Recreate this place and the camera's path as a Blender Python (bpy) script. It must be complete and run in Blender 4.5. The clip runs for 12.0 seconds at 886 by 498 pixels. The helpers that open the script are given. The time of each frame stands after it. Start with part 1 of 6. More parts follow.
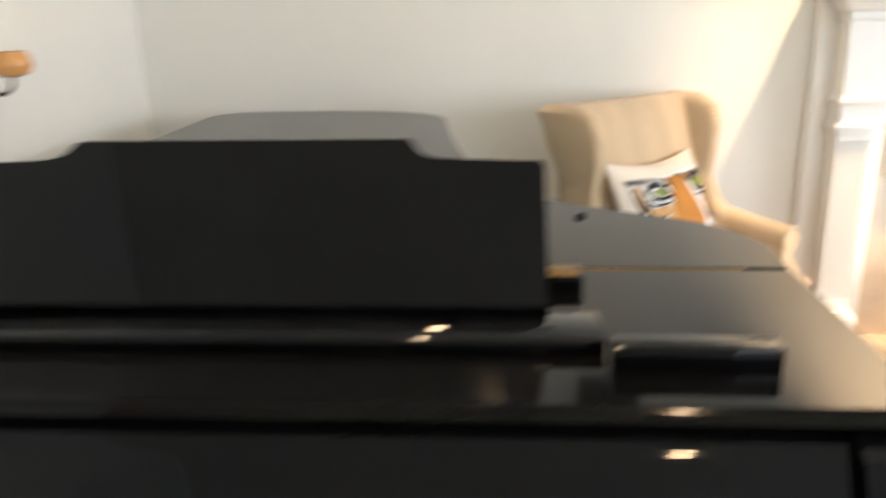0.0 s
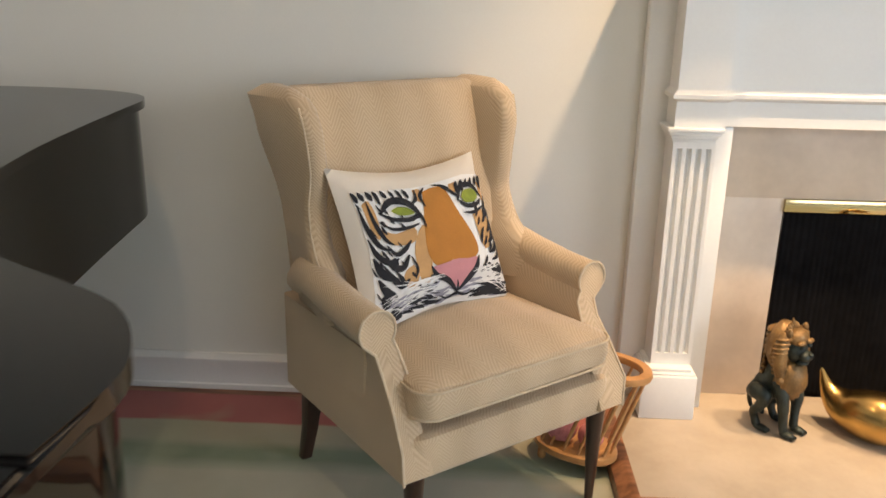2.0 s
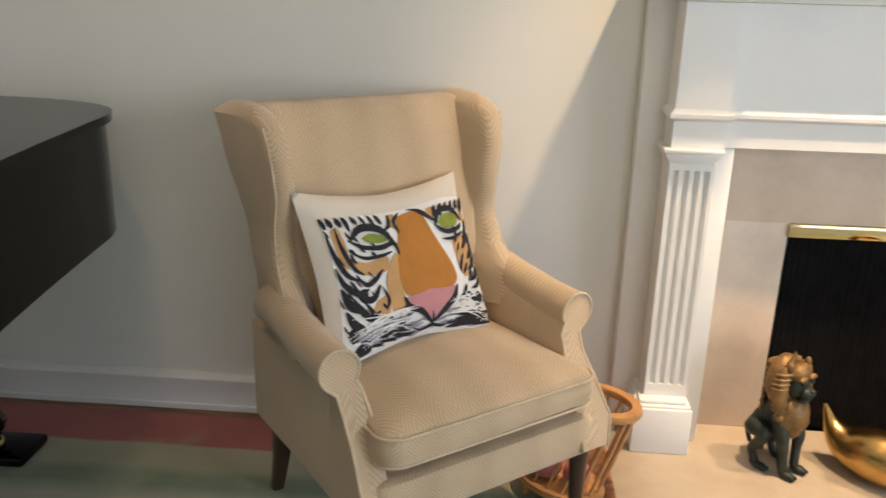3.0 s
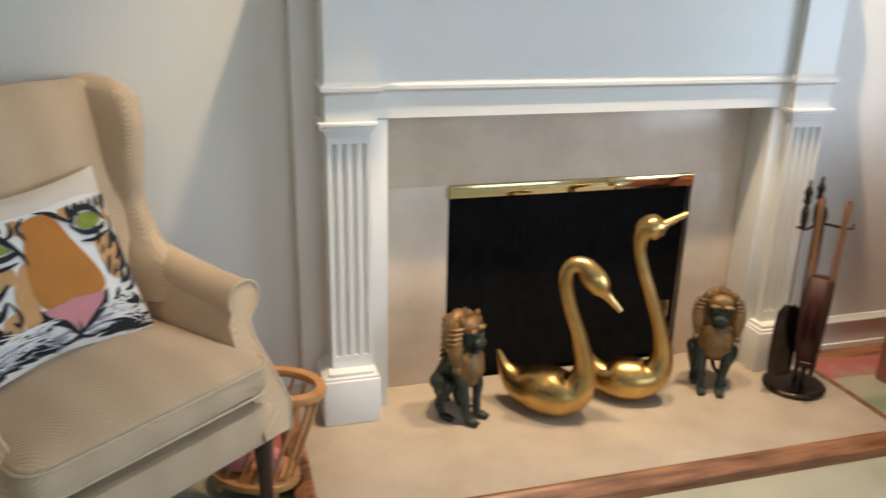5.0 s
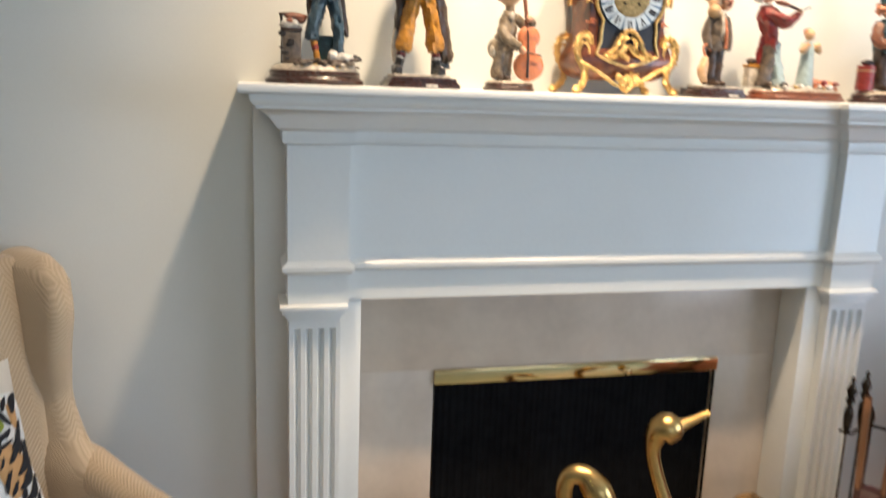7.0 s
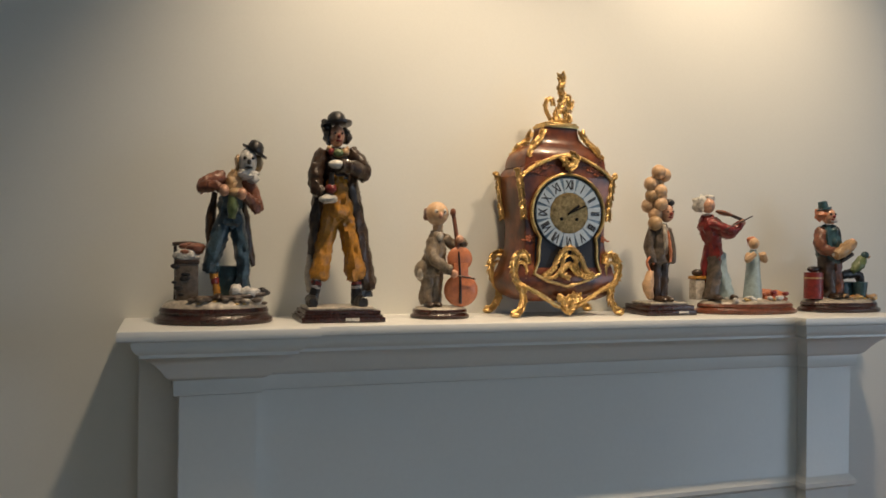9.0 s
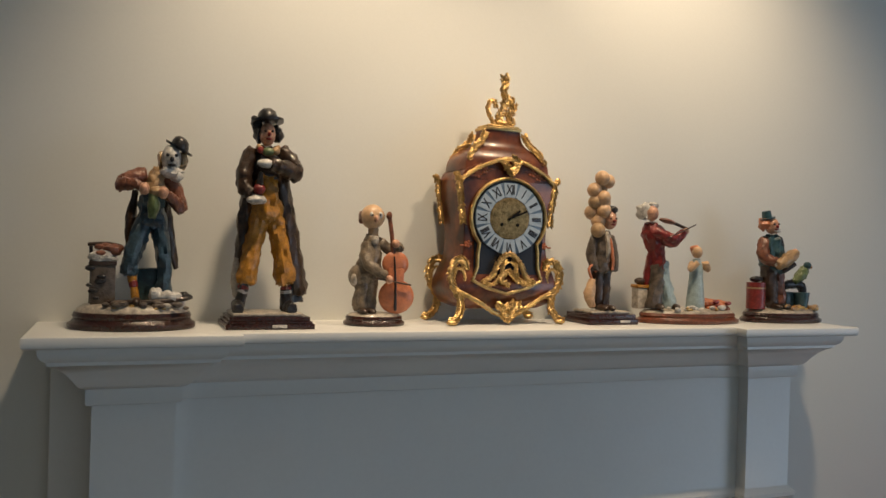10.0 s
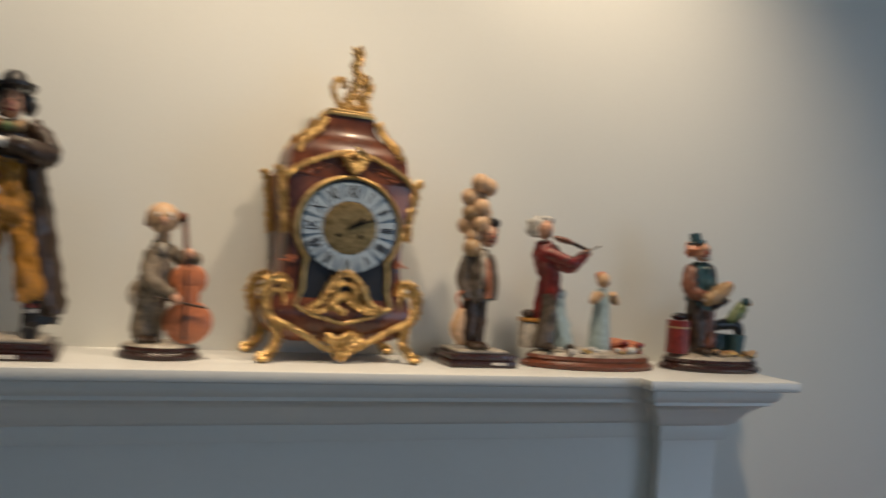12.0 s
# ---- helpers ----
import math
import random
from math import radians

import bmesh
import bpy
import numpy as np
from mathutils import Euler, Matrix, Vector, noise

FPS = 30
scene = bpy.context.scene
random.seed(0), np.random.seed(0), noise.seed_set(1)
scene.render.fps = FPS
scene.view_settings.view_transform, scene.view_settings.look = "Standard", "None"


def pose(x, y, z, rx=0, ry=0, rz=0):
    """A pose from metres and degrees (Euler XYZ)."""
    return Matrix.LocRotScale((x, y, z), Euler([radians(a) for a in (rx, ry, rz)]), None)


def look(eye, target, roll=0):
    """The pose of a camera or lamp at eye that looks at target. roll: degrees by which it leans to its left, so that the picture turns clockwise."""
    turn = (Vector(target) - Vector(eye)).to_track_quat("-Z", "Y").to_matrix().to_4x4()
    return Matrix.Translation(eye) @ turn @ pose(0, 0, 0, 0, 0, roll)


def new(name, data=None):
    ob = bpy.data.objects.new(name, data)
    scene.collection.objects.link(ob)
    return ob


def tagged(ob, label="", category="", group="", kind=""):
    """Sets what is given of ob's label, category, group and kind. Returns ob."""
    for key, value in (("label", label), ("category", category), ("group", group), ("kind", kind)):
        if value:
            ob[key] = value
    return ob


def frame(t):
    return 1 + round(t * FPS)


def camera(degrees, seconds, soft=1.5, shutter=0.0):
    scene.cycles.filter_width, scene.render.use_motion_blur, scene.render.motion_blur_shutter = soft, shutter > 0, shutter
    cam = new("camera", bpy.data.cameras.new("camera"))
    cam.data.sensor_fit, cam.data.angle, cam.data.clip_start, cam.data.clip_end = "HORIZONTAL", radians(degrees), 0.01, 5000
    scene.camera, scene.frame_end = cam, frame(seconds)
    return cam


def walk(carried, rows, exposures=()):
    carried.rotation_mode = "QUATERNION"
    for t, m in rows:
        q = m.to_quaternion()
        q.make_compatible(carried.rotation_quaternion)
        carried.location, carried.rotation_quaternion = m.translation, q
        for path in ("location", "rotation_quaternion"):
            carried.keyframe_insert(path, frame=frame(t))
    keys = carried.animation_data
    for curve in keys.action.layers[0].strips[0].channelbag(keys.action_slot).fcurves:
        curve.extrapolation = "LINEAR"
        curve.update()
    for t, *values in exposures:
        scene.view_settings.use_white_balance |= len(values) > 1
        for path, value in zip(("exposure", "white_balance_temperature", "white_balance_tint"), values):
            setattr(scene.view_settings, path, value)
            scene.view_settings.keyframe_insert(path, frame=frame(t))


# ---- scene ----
cam = camera(57.5, 12.0, soft=1.5, shutter=0.6)
PATH = [
    (0, (-1.281, -3.275, 1.430), (-1.414, -1.366, 0.849), -1.1),
    (0.3, (-1.141, -3.060, 1.418), (-1.076, -1.130, 0.897), 0.6),
    (0.5, (-1.067, -2.947, 1.409), (-0.942, -1.020, 0.890), 1.0),
    (0.8, (-0.938, -2.816, 1.381), (-0.835, -0.897, 0.826), 0.1),
    (1, (-0.850, -2.750, 1.365), (-0.808, -0.824, 0.830), -1.6),
    (1.2, (-0.756, -2.704, 1.356), (-0.811, -0.781, 0.808), -1.1),
    (1.5, (-0.645, -2.639, 1.358), (-0.743, -0.737, 0.748), -0.7),
    (1.7, (-0.586, -2.567, 1.338), (-0.674, -0.678, 0.687), 0.2),
    (2, (-0.546, -2.486, 1.311), (-0.633, -0.579, 0.715), 1.1),
    (2.5, (-0.494, -2.346, 1.341), (-0.674, -0.448, 0.737), 1.4),
    (4.5, (-0.349, -2.329, 1.374), (0.000, -0.475, 0.712), 1.7),
    (4.7, (-0.325, -2.307, 1.372), (0.092, -0.470, 0.701), 1.4),
    (5, (-0.289, -2.305, 1.374), (0.239, -0.494, 0.710), 1.3),
    (5.2, (-0.271, -2.283, 1.369), (0.332, -0.495, 0.705), 1.6),
    (5.5, (-0.248, -2.286, 1.360), (0.439, -0.528, 0.698), 1.0),
    (5.7, (-0.234, -2.258, 1.376), (0.462, -0.505, 0.711), 1.2),
    (6, (-0.218, -2.235, 1.413), (0.501, -0.501, 0.722), 2.1),
    (6.2, (-0.230, -2.182, 1.395), (0.495, -0.454, 0.697), 2.7),
    (6.5, (-0.197, -2.091, 1.382), (0.478, -0.303, 0.791), 1.7),
    (6.7, (-0.159, -2.072, 1.413), (0.433, -0.212, 0.978), 0.9),
    (6.9, (-0.097, -2.045, 1.476), (0.380, -0.147, 1.063), 1.5),
    (7, (-0.080, -2.014, 1.498), (0.383, -0.111, 1.091), 2.1),
    (7.2, (-0.060, -1.950, 1.535), (0.367, -0.022, 1.217), 2.4),
    (7.5, (-0.046, -1.850, 1.577), (0.399, 0.091, 1.387), 1.8),
    (7.6, (-0.056, -1.842, 1.575), (0.425, 0.091, 1.432), 1.2),
    (9.5, (0.022, -1.730, 1.656), (0.693, 0.153, 1.659), 1.2),
    (9.7, (0.049, -1.734, 1.661), (0.739, 0.143, 1.661), 1.5),
    (10, (0.043, -1.708, 1.645), (0.785, 0.150, 1.642), 1.7),
    (10.2, (0.067, -1.703, 1.646), (0.794, 0.160, 1.648), 1.1),
    (10.5, (0.074, -1.672, 1.633), (0.763, 0.205, 1.668), 1.0),
    (11, (0.208, -1.614, 1.648), (0.748, 0.312, 1.648), 2.3),
    (11.2, (0.263, -1.597, 1.675), (0.781, 0.335, 1.680), 3.4),
    (11.5, (0.356, -1.517, 1.691), (0.844, 0.423, 1.668), 4.8),
    (11.7, (0.405, -1.505, 1.698), (0.962, 0.416, 1.682), 4.3),
    (12, (0.483, -1.473, 1.668), (1.205, 0.392, 1.698), 4.1),
]
walk(cam, [(t, look(eye, target, roll)) for t, eye, target, roll in PATH],
     exposures=[(0, 1.32, 7000, 20), (0.5, 1.14, 7000, 22), (1.5, 0.68, 7100, 22), (2.5, 0.48, 7000, 20), (4.5, 0.27, 6350, 16), (5.5, 0.07, 6050, 14), (6.6, 0.07, 5950, 15), (7.1, -0.17, 5950, 15), (7.7, -0.7, 5980, 13), (9.3, -1.73, 6050, 14), (12, -1.80, 5750, 13)])

# ---- light ----
world = bpy.data.worlds.new("sky")
scene.world = world
world.use_nodes = True
sky = world.node_tree.nodes.new("ShaderNodeTexSky")
sky.sky_type, sky.sun_disc = "NISHITA", False
sky.sun_elevation, sky.sun_rotation = radians(35), radians(120)
world.node_tree.links.new(sky.outputs[0], world.node_tree.nodes["Background"].inputs[0])
world.node_tree.nodes["Background"].inputs[1].default_value = 0.12


def area(name, eye, target, sx, sy, power, color):
    la = bpy.data.lights.new(name, "AREA")
    la.shape, la.size, la.size_y, la.energy, la.color = "RECTANGLE", sx, sy, power, color
    ob = new(name, la)
    ob.matrix_world = look(eye, target)
    return ob


def spot(name, eye, target, power, color, degrees, blend=0.6, radius=0.05):
    la = bpy.data.lights.new(name, "SPOT")
    la.energy, la.color, la.spot_size, la.spot_blend, la.shadow_soft_size = power, color, radians(degrees), blend, radius
    ob = new(name, la)
    ob.matrix_world = look(eye, target)
    return ob


DAY = (0.68, 0.85, 1.0)
WARM = (1.0, 0.74, 0.44)
area("window_light_side", (4.18, -2.9, 1.45), (0, -2.0, 1.2), 2.0, 1.5, 70, DAY)
area("window_light_rear", (1.6, -5.48, 1.45), (0.6, 0, 1.2), 2.2, 1.5, 18, DAY)
spot("downlight_a", (0.46, -0.57, 2.95), (0.46, 0.0, 1.62), 225, WARM, 74, 1.0)
spot("downlight_b", (1.28, -0.57, 2.95), (1.34, 0.0, 1.66), 215, WARM, 94, 1.0)
# the next two are fill, added to brighten the room; no known fixture
spot("downlight_c", (-1.3, -1.3, 2.95), (-1.3, -1.0, 0), 17, WARM, 130)
spot("downlight_d", (-0.6, -3.6, 2.95), (-0.6, -3.4, 0), 16, WARM, 130)


# ---- materials ----
def material(name, color, rough=0.5, metal=0.0, vary=0.12, scale=6.0, fine=60.0, bump=0.1, coat=0.0, sheen=0.0, spec=0.5, stretch=(1, 1, 1)):
    """A surface with colour variation at two scales and fine relief."""
    m = bpy.data.materials.new(name)
    m.use_nodes = True
    n, link = m.node_tree.nodes, m.node_tree.links.new
    b = n["Principled BSDF"]
    co = n.new("ShaderNodeTexCoord")
    mp = n.new("ShaderNodeMapping")
    mp.inputs["Scale"].default_value = stretch
    link(co.outputs["Object"], mp.inputs[0])
    big, small = n.new("ShaderNodeTexNoise"), n.new("ShaderNodeTexNoise")
    big.inputs["Scale"].default_value, small.inputs["Scale"].default_value = scale, fine
    big.inputs["Detail"].default_value, small.inputs["Detail"].default_value = 4, 3
    link(mp.outputs[0], big.inputs["Vector"]), link(mp.outputs[0], small.inputs["Vector"])
    mix = n.new("ShaderNodeMath")
    mix.operation = "MULTIPLY_ADD"
    mix.inputs[1].default_value = 0.45
    link(small.outputs["Fac"], mix.inputs[0]), link(big.outputs["Fac"], mix.inputs[2])
    ramp = n.new("ShaderNodeMapRange")
    ramp.inputs["From Min"].default_value, ramp.inputs["From Max"].default_value = 0.42, 1.02
    ramp.inputs["To Min"].default_value, ramp.inputs["To Max"].default_value = 1 - vary, 1 + vary
    link(mix.outputs[0], ramp.inputs[0])
    hsv = n.new("ShaderNodeHueSaturation")
    hsv.inputs["Color"].default_value = (*color, 1)
    link(ramp.outputs[0], hsv.inputs["Value"])
    link(hsv.outputs[0], b.inputs["Base Color"])
    b.inputs["Roughness"].default_value, b.inputs["Metallic"].default_value = rough, metal
    b.inputs["Coat Weight"].default_value, b.inputs["Coat Roughness"].default_value = coat, 0.05
    b.inputs["Sheen Weight"].default_value = sheen
    b.inputs["Specular IOR Level"].default_value = spec
    if bump:
        bu = n.new("ShaderNodeBump")
        bu.inputs["Strength"].default_value, bu.inputs["Distance"].default_value = bump, 0.002
        link(small.outputs["Fac"], bu.inputs["Height"]), link(bu.outputs[0], b.inputs["Normal"])
    return m


def ramped(m, stops):
    """Replaces a material's colour by a ramp over its mixed noise."""
    n, link = m.node_tree.nodes, m.node_tree.links.new
    cr = n.new("ShaderNodeValToRGB")
    while len(cr.color_ramp.elements) < len(stops):
        cr.color_ramp.elements.new(0.5)
    for e, (p, c) in zip(cr.color_ramp.elements, stops):
        e.position, e.color = p, (*c, 1)
    source = [k for k in n if k.type == "TEX_NOISE"][0]
    link(source.outputs["Fac"], cr.inputs[0])
    link(cr.outputs[0], [k for k in n if k.type == "HUE_SAT"][0].inputs["Color"])
    return m


def herringbone(m, color_a, color_b, width=0.034, pitch=0.009):
    """Weaves zigzag ribs, in the object's own x (across) and z or y (along), into a cloth."""
    n, link = m.node_tree.nodes, m.node_tree.links.new
    co = [k for k in n if k.type == "TEX_COORD"][0]
    sep = n.new("ShaderNodeSeparateXYZ")
    link(co.outputs["Object"], sep.inputs[0])

    def op(kind, a, c):
        k = n.new("ShaderNodeMath")
        k.operation = kind
        for i, v in enumerate((a, c)):
            if isinstance(v, (int, float)):
                k.inputs[i].default_value = v
            else:
                link(v, k.inputs[i])
        return k.outputs[0]

    zig = op("PINGPONG", op("ADD", sep.outputs[0], 5.0), width)
    along = op("SUBTRACT", sep.outputs[2], op("MULTIPLY", sep.outputs[1], 0.8))
    rib = op("SINE", op("MULTIPLY", op("ADD", zig, along), 2 * math.pi / pitch), 0)
    band = op("SINE", op("MULTIPLY", sep.outputs[0], 2 * math.pi / (width * 4)), 0)
    fac = op("ADD", op("MULTIPLY", rib, 0.26), op("ADD", op("MULTIPLY", band, 0.14), 0.5))
    mx = n.new("ShaderNodeMix")
    mx.data_type = "RGBA"
    mx.inputs["A"].default_value, mx.inputs["B"].default_value = (*color_a, 1), (*color_b, 1)
    link(fac, mx.inputs["Factor"])
    link(mx.outputs["Result"], [k for k in n if k.type == "HUE_SAT"][0].inputs["Color"])
    bu = [k for k in n if k.type == "BUMP"][0]
    link(rib, bu.inputs["Height"])
    bu.inputs["Distance"].default_value = 0.0008
    return m


WALL = material("wall_paint", (0.74, 0.75, 0.71), 0.65, vary=0.03, scale=1.3, fine=220, bump=0.06)
CEIL = material("ceiling_paint", (0.8, 0.8, 0.78), 0.8, vary=0.03, scale=1.0, fine=150, bump=0.05)
TRIM = material("white_gloss_paint", (0.78, 0.79, 0.77), 0.32, vary=0.035, scale=3, fine=90, bump=0.05)
MARBLE = ramped(material("cream_marble", (0.6, 0.52, 0.43), 0.3, vary=0.08, scale=5, fine=45, bump=0.02), [(0.3, (0.59, 0.49, 0.39)), (0.5, (0.65, 0.55, 0.445)), (0.7, (0.68, 0.58, 0.475))])
HEARTH = ramped(material("polished_hearth_marble", (0.66, 0.58, 0.47), 0.14, vary=0.06, scale=6, fine=60, bump=0.01), [(0.3, (0.44, 0.37, 0.29)), (0.5, (0.47, 0.40, 0.315)), (0.7, (0.49, 0.42, 0.335))])
OAK = ramped(material("stained_oak", (0.22, 0.1, 0.05), 0.35, vary=0.25, scale=5, fine=70, bump=0.08, stretch=(1, 9, 9)), [(0.3, (0.15, 0.060, 0.027)), (0.6, (0.30, 0.135, 0.065)), (0.8, (0.36, 0.17, 0.085))])
BLACK = material("piano_lacquer", (0.003, 0.003, 0.0035), 0.04, vary=0.2, scale=4, fine=30, bump=0.0, spec=0.22)
SATIN = material("worn_lacquer_top", (0.0055, 0.005, 0.005), 0.075, vary=0.2, scale=4, fine=90, bump=0.004, spec=0.2)
SOOT = material("soot_black", (0.008, 0.008, 0.008), 0.9, spec=0.2, vary=0.4, scale=9, fine=80)
MESH = material("black_mesh_curtain", (0.0065, 0.0065, 0.007), 0.9, spec=0.06, vary=0.4, scale=30, fine=400, bump=0.3)
BRASS = material("polished_brass", (0.80, 0.60, 0.30), 0.2, metal=1, vary=0.15, scale=9, fine=60, bump=0.03)
POLISHED = material("mirror_brass", (0.86, 0.68, 0.36), 0.09, metal=1, vary=0.08, scale=14, fine=50, bump=0.004)
AGED = material("aged_bronze", (0.055, 0.040, 0.028), 0.27, metal=0.9, vary=0.5, scale=25, fine=120, bump=0.2)
CLOTH = herringbone(material("beige_herringbone_wool", (0.55, 0.43, 0.29), 0.9, vary=0.08, scale=7, fine=300, bump=0.4, sheen=0.25), (0.45, 0.33, 0.205), (0.63, 0.49, 0.33))
PIPE = material("beige_piping", (0.58, 0.47, 0.33), 0.9, vary=0.15, scale=30, fine=400, bump=0.4)
MAHOG = material("dark_mahogany", (0.035, 0.014, 0.009), 0.3, vary=0.4, scale=12, fine=80, stretch=(3, 3, 0.6), coat=0.3)
PINK = material("salmon_cotton", (0.55, 0.215, 0.155), 0.9, vary=0.1, scale=4, fine=350, bump=0.25, sheen=0.2)
BEECH = material("honey_beech", (0.50, 0.25, 0.09), 0.35, vary=0.25, scale=8, fine=70, stretch=(2, 2, 8), coat=0.2)


# ---- building ----
def part(name, bm, mat, parent=None, label="", smooth=True):
    """Links a bmesh as one mesh object, under a thing or a part when given."""
    me = bpy.data.meshes.new(name)
    bmesh.ops.recalc_face_normals(bm, faces=bm.faces)
    bm.to_mesh(me)
    bm.free()
    for k in mat if isinstance(mat, (list, tuple)) else (mat,):
        me.materials.append(k)
    if smooth:
        me.shade_smooth()
        me.set_sharp_from_angle(angle=radians(38))
    ob = new(name, me)
    if parent:
        ob.parent = parent
    return tagged(ob, label=label)


def thing(name, label, category, m=None, group="", kind=""):
    ob = new(name)
    ob.empty_display_size = 0.05
    if m is not None:
        ob.matrix_world = m
    return tagged(ob, label, category, group, kind)


def box(x0, x1, y0, y1, z0, z1, bevel=0.004, bm=None, m=None, seg=2):
    one = bmesh.new()
    bmesh.ops.create_cube(one, size=1, matrix=Matrix.Translation(((x0 + x1) / 2, (y0 + y1) / 2, (z0 + z1) / 2)) @ Matrix.Diagonal((abs(x1 - x0), abs(y1 - y0), abs(z1 - z0), 1)))
    if bevel:
        bmesh.ops.bevel(one, geom=one.edges[:], offset=bevel, segments=seg, profile=0.5, affect="EDGES")
    if m is not None:
        one.transform(m)
    return merge(bm, one)


def merge(bm, one):
    if bm is None:
        return one
    me = bpy.data.meshes.new("temporary")
    one.to_mesh(me)
    one.free()
    bm.from_mesh(me)
    bpy.data.meshes.remove(me)
    return bm


def loft(rings, bm=None, caps=True, closed=True):
    """A skin over rings of as many points each."""
    bm = bm or bmesh.new()
    vs = [[bm.verts.new(p) for p in r] for r in rings]
    n = len(vs[0])
    for a, b in zip(vs, vs[1:]):
        for i in range(n if closed else n - 1):
            j = (i + 1) % n
            bm.faces.new((a[i], a[j], b[j], b[i]))
    if caps:
        bm.faces.new(vs[0][::-1]), bm.faces.new(vs[-1])
    return bm


def lathe(profile, at=(0, 0, 0), seg=24, bm=None, squash=1.0):
    """Turns (radius, height) pairs about an upright axis."""
    rings = [[Vector(at) + Vector((r * math.cos(2 * math.pi * i / seg), squash * r * math.sin(2 * math.pi * i / seg), z)) for i in range(seg)] for r, z in profile]
    return loft(rings, bm)


def smooth_line(pts, steps=6):
    """Catmull-Rom points through pts; tuples of any length."""
    p = [Vector(q) for q in pts]
    p = [p[0] * 2 - p[1]] + p + [p[-1] * 2 - p[-2]]
    out = []
    for a, b, c, d in zip(p, p[1:], p[2:], p[3:]):
        for i in range(steps):
            t = i / steps
            out.append(0.5 * (2 * b + (c - a) * t + (2 * a - 5 * b + 4 * c - d) * t * t + (3 * b - a - 3 * c + d) * t ** 3))
    return out + [p[-2]]


def tube(pts, radius, seg=8, bm=None, steps=4, flat=1.0):
    """A round rod along a smooth line; radius: one number or one for each point."""
    rad = radius if isinstance(radius, (list, tuple)) else [radius] * len(pts)
    line = smooth_line([(*p, r) for p, r in zip(pts, rad)], steps) if steps else [Vector((*p, r)) for p, r in zip(pts, rad)]
    rings, side = [], None
    for i, q in enumerate(line):
        a, b = line[max(i - 1, 0)], line[min(i + 1, len(line) - 1)]
        d = Vector((b - a)[:3]).normalized()
        if side is None:
            side = d.orthogonal().normalized()
        side = (side - d * side.dot(d)).normalized()
        up = d.cross(side)
        rings.append([Vector(q[:3]) + q[3] * (math.cos(2 * math.pi * k / seg) * side + flat * math.sin(2 * math.pi * k / seg) * up) for k in range(seg)])
    return loft(rings, bm)


def ball(at, r, bm=None, seg=16, rings=10, m=None):
    one = bmesh.new()
    r = r if isinstance(r, (tuple, list)) else (r, r, r)
    bmesh.ops.create_uvsphere(one, u_segments=seg, v_segments=rings, radius=1, matrix=Matrix.Translation(at) @ (m or Matrix()) @ Matrix.Diagonal((*r, 1)))
    return merge(bm, one)


def slab(outline, z0, z1, bm=None, bevel=0.0, seg=2):
    """An upright prism over a plan outline."""
    one = bmesh.new()
    lo = [one.verts.new((x, y, z0)) for x, y in outline]
    hi = [one.verts.new((x, y, z1)) for x, y in outline]
    one.faces.new(lo[::-1]), one.faces.new(hi)
    for i in range(len(lo)):
        j = (i + 1) % len(lo)
        one.faces.new((lo[i], lo[j], hi[j], hi[i]))
    if bevel:
        bmesh.ops.bevel(one, geom=[e for e in one.edges if abs(e.verts[0].co.z - e.verts[1].co.z) < 1e-5], offset=bevel, segments=seg, affect="EDGES")
    return merge(bm, one)


def plate(outline, d0, d1, m, bm=None, bevel=0.0):
    """A prism whose outline lies in x and z, from y = d0 to d1, then moved by m."""
    one = slab(outline, 0, d1 - d0, bevel=bevel)
    one.transform(m @ Matrix.Translation((0, d1, 0)) @ pose(0, 0, 0, 90))
    return merge(bm, one)


def rounded(hx, hy, r, n=5, cx=0.0, cy=0.0):
    """The plan of a rounded rectangle."""
    out = []
    for k, (sx, sy) in enumerate(((1, 1), (-1, 1), (-1, -1), (1, -1))):
        for i in range(n + 1):
            a = math.pi / 2 * (k + i / n)
            out.append((cx + sx * (hx - r) + r * math.cos(a), cy + sy * (hy - r) + r * math.sin(a)))
    return out


# ---- the room ----
WY, XL, XR, YB, CZ = 0.02, -2.73, 4.3, -5.6, 3.0      # back wall's face, side walls, rear wall, ceiling
H, S = 0.06, 1.48                                     # hearth top, mantel shelf top


def structure(name, bm, mat, label, category, smooth=True):
    return tagged(part(name, bm, mat, smooth=smooth), label, category, kind="structure")


bm = box(XL - 0.2, 0.33, WY, WY + 0.6, 0, CZ, 0)
box(1.32, XR + 0.2, WY, WY + 0.6, 0, CZ, 0, bm)
box(0.33, 1.32, WY, WY + 0.6, 0.80, CZ, 0, bm)
structure("wall_north", bm, WALL, "off-white painted plaster wall behind the mantelpiece", "wall")
structure("wall_west", box(XL - 0.2, XL, YB, WY, 0, CZ, 0), WALL, "off-white painted plaster side wall", "wall")
bm = box(XR, XR + 0.2, YB, -3.95, 0, CZ, 0)
box(XR, XR + 0.2, -1.85, WY, 0, CZ, 0, bm), box(XR, XR + 0.2, -3.95, -1.85, 0, 0.65, 0, bm), box(XR, XR + 0.2, -3.95, -1.85, 2.25, CZ, 0, bm)
structure("wall_east", bm, WALL, "off-white painted wall with a window opening", "wall")
bm = box(XL - 0.2, 0.45, YB - 0.2, YB, 0, CZ, 0)
box(2.75, XR + 0.2, YB - 0.2, YB, 0, CZ, 0, bm), box(0.45, 2.75, YB - 0.2, YB, 0, 0.65, 0, bm), box(0.45, 2.75, YB - 0.2, YB, 2.25, CZ, 0, bm)
structure("wall_south", bm, WALL, "off-white painted wall with a window opening", "wall")
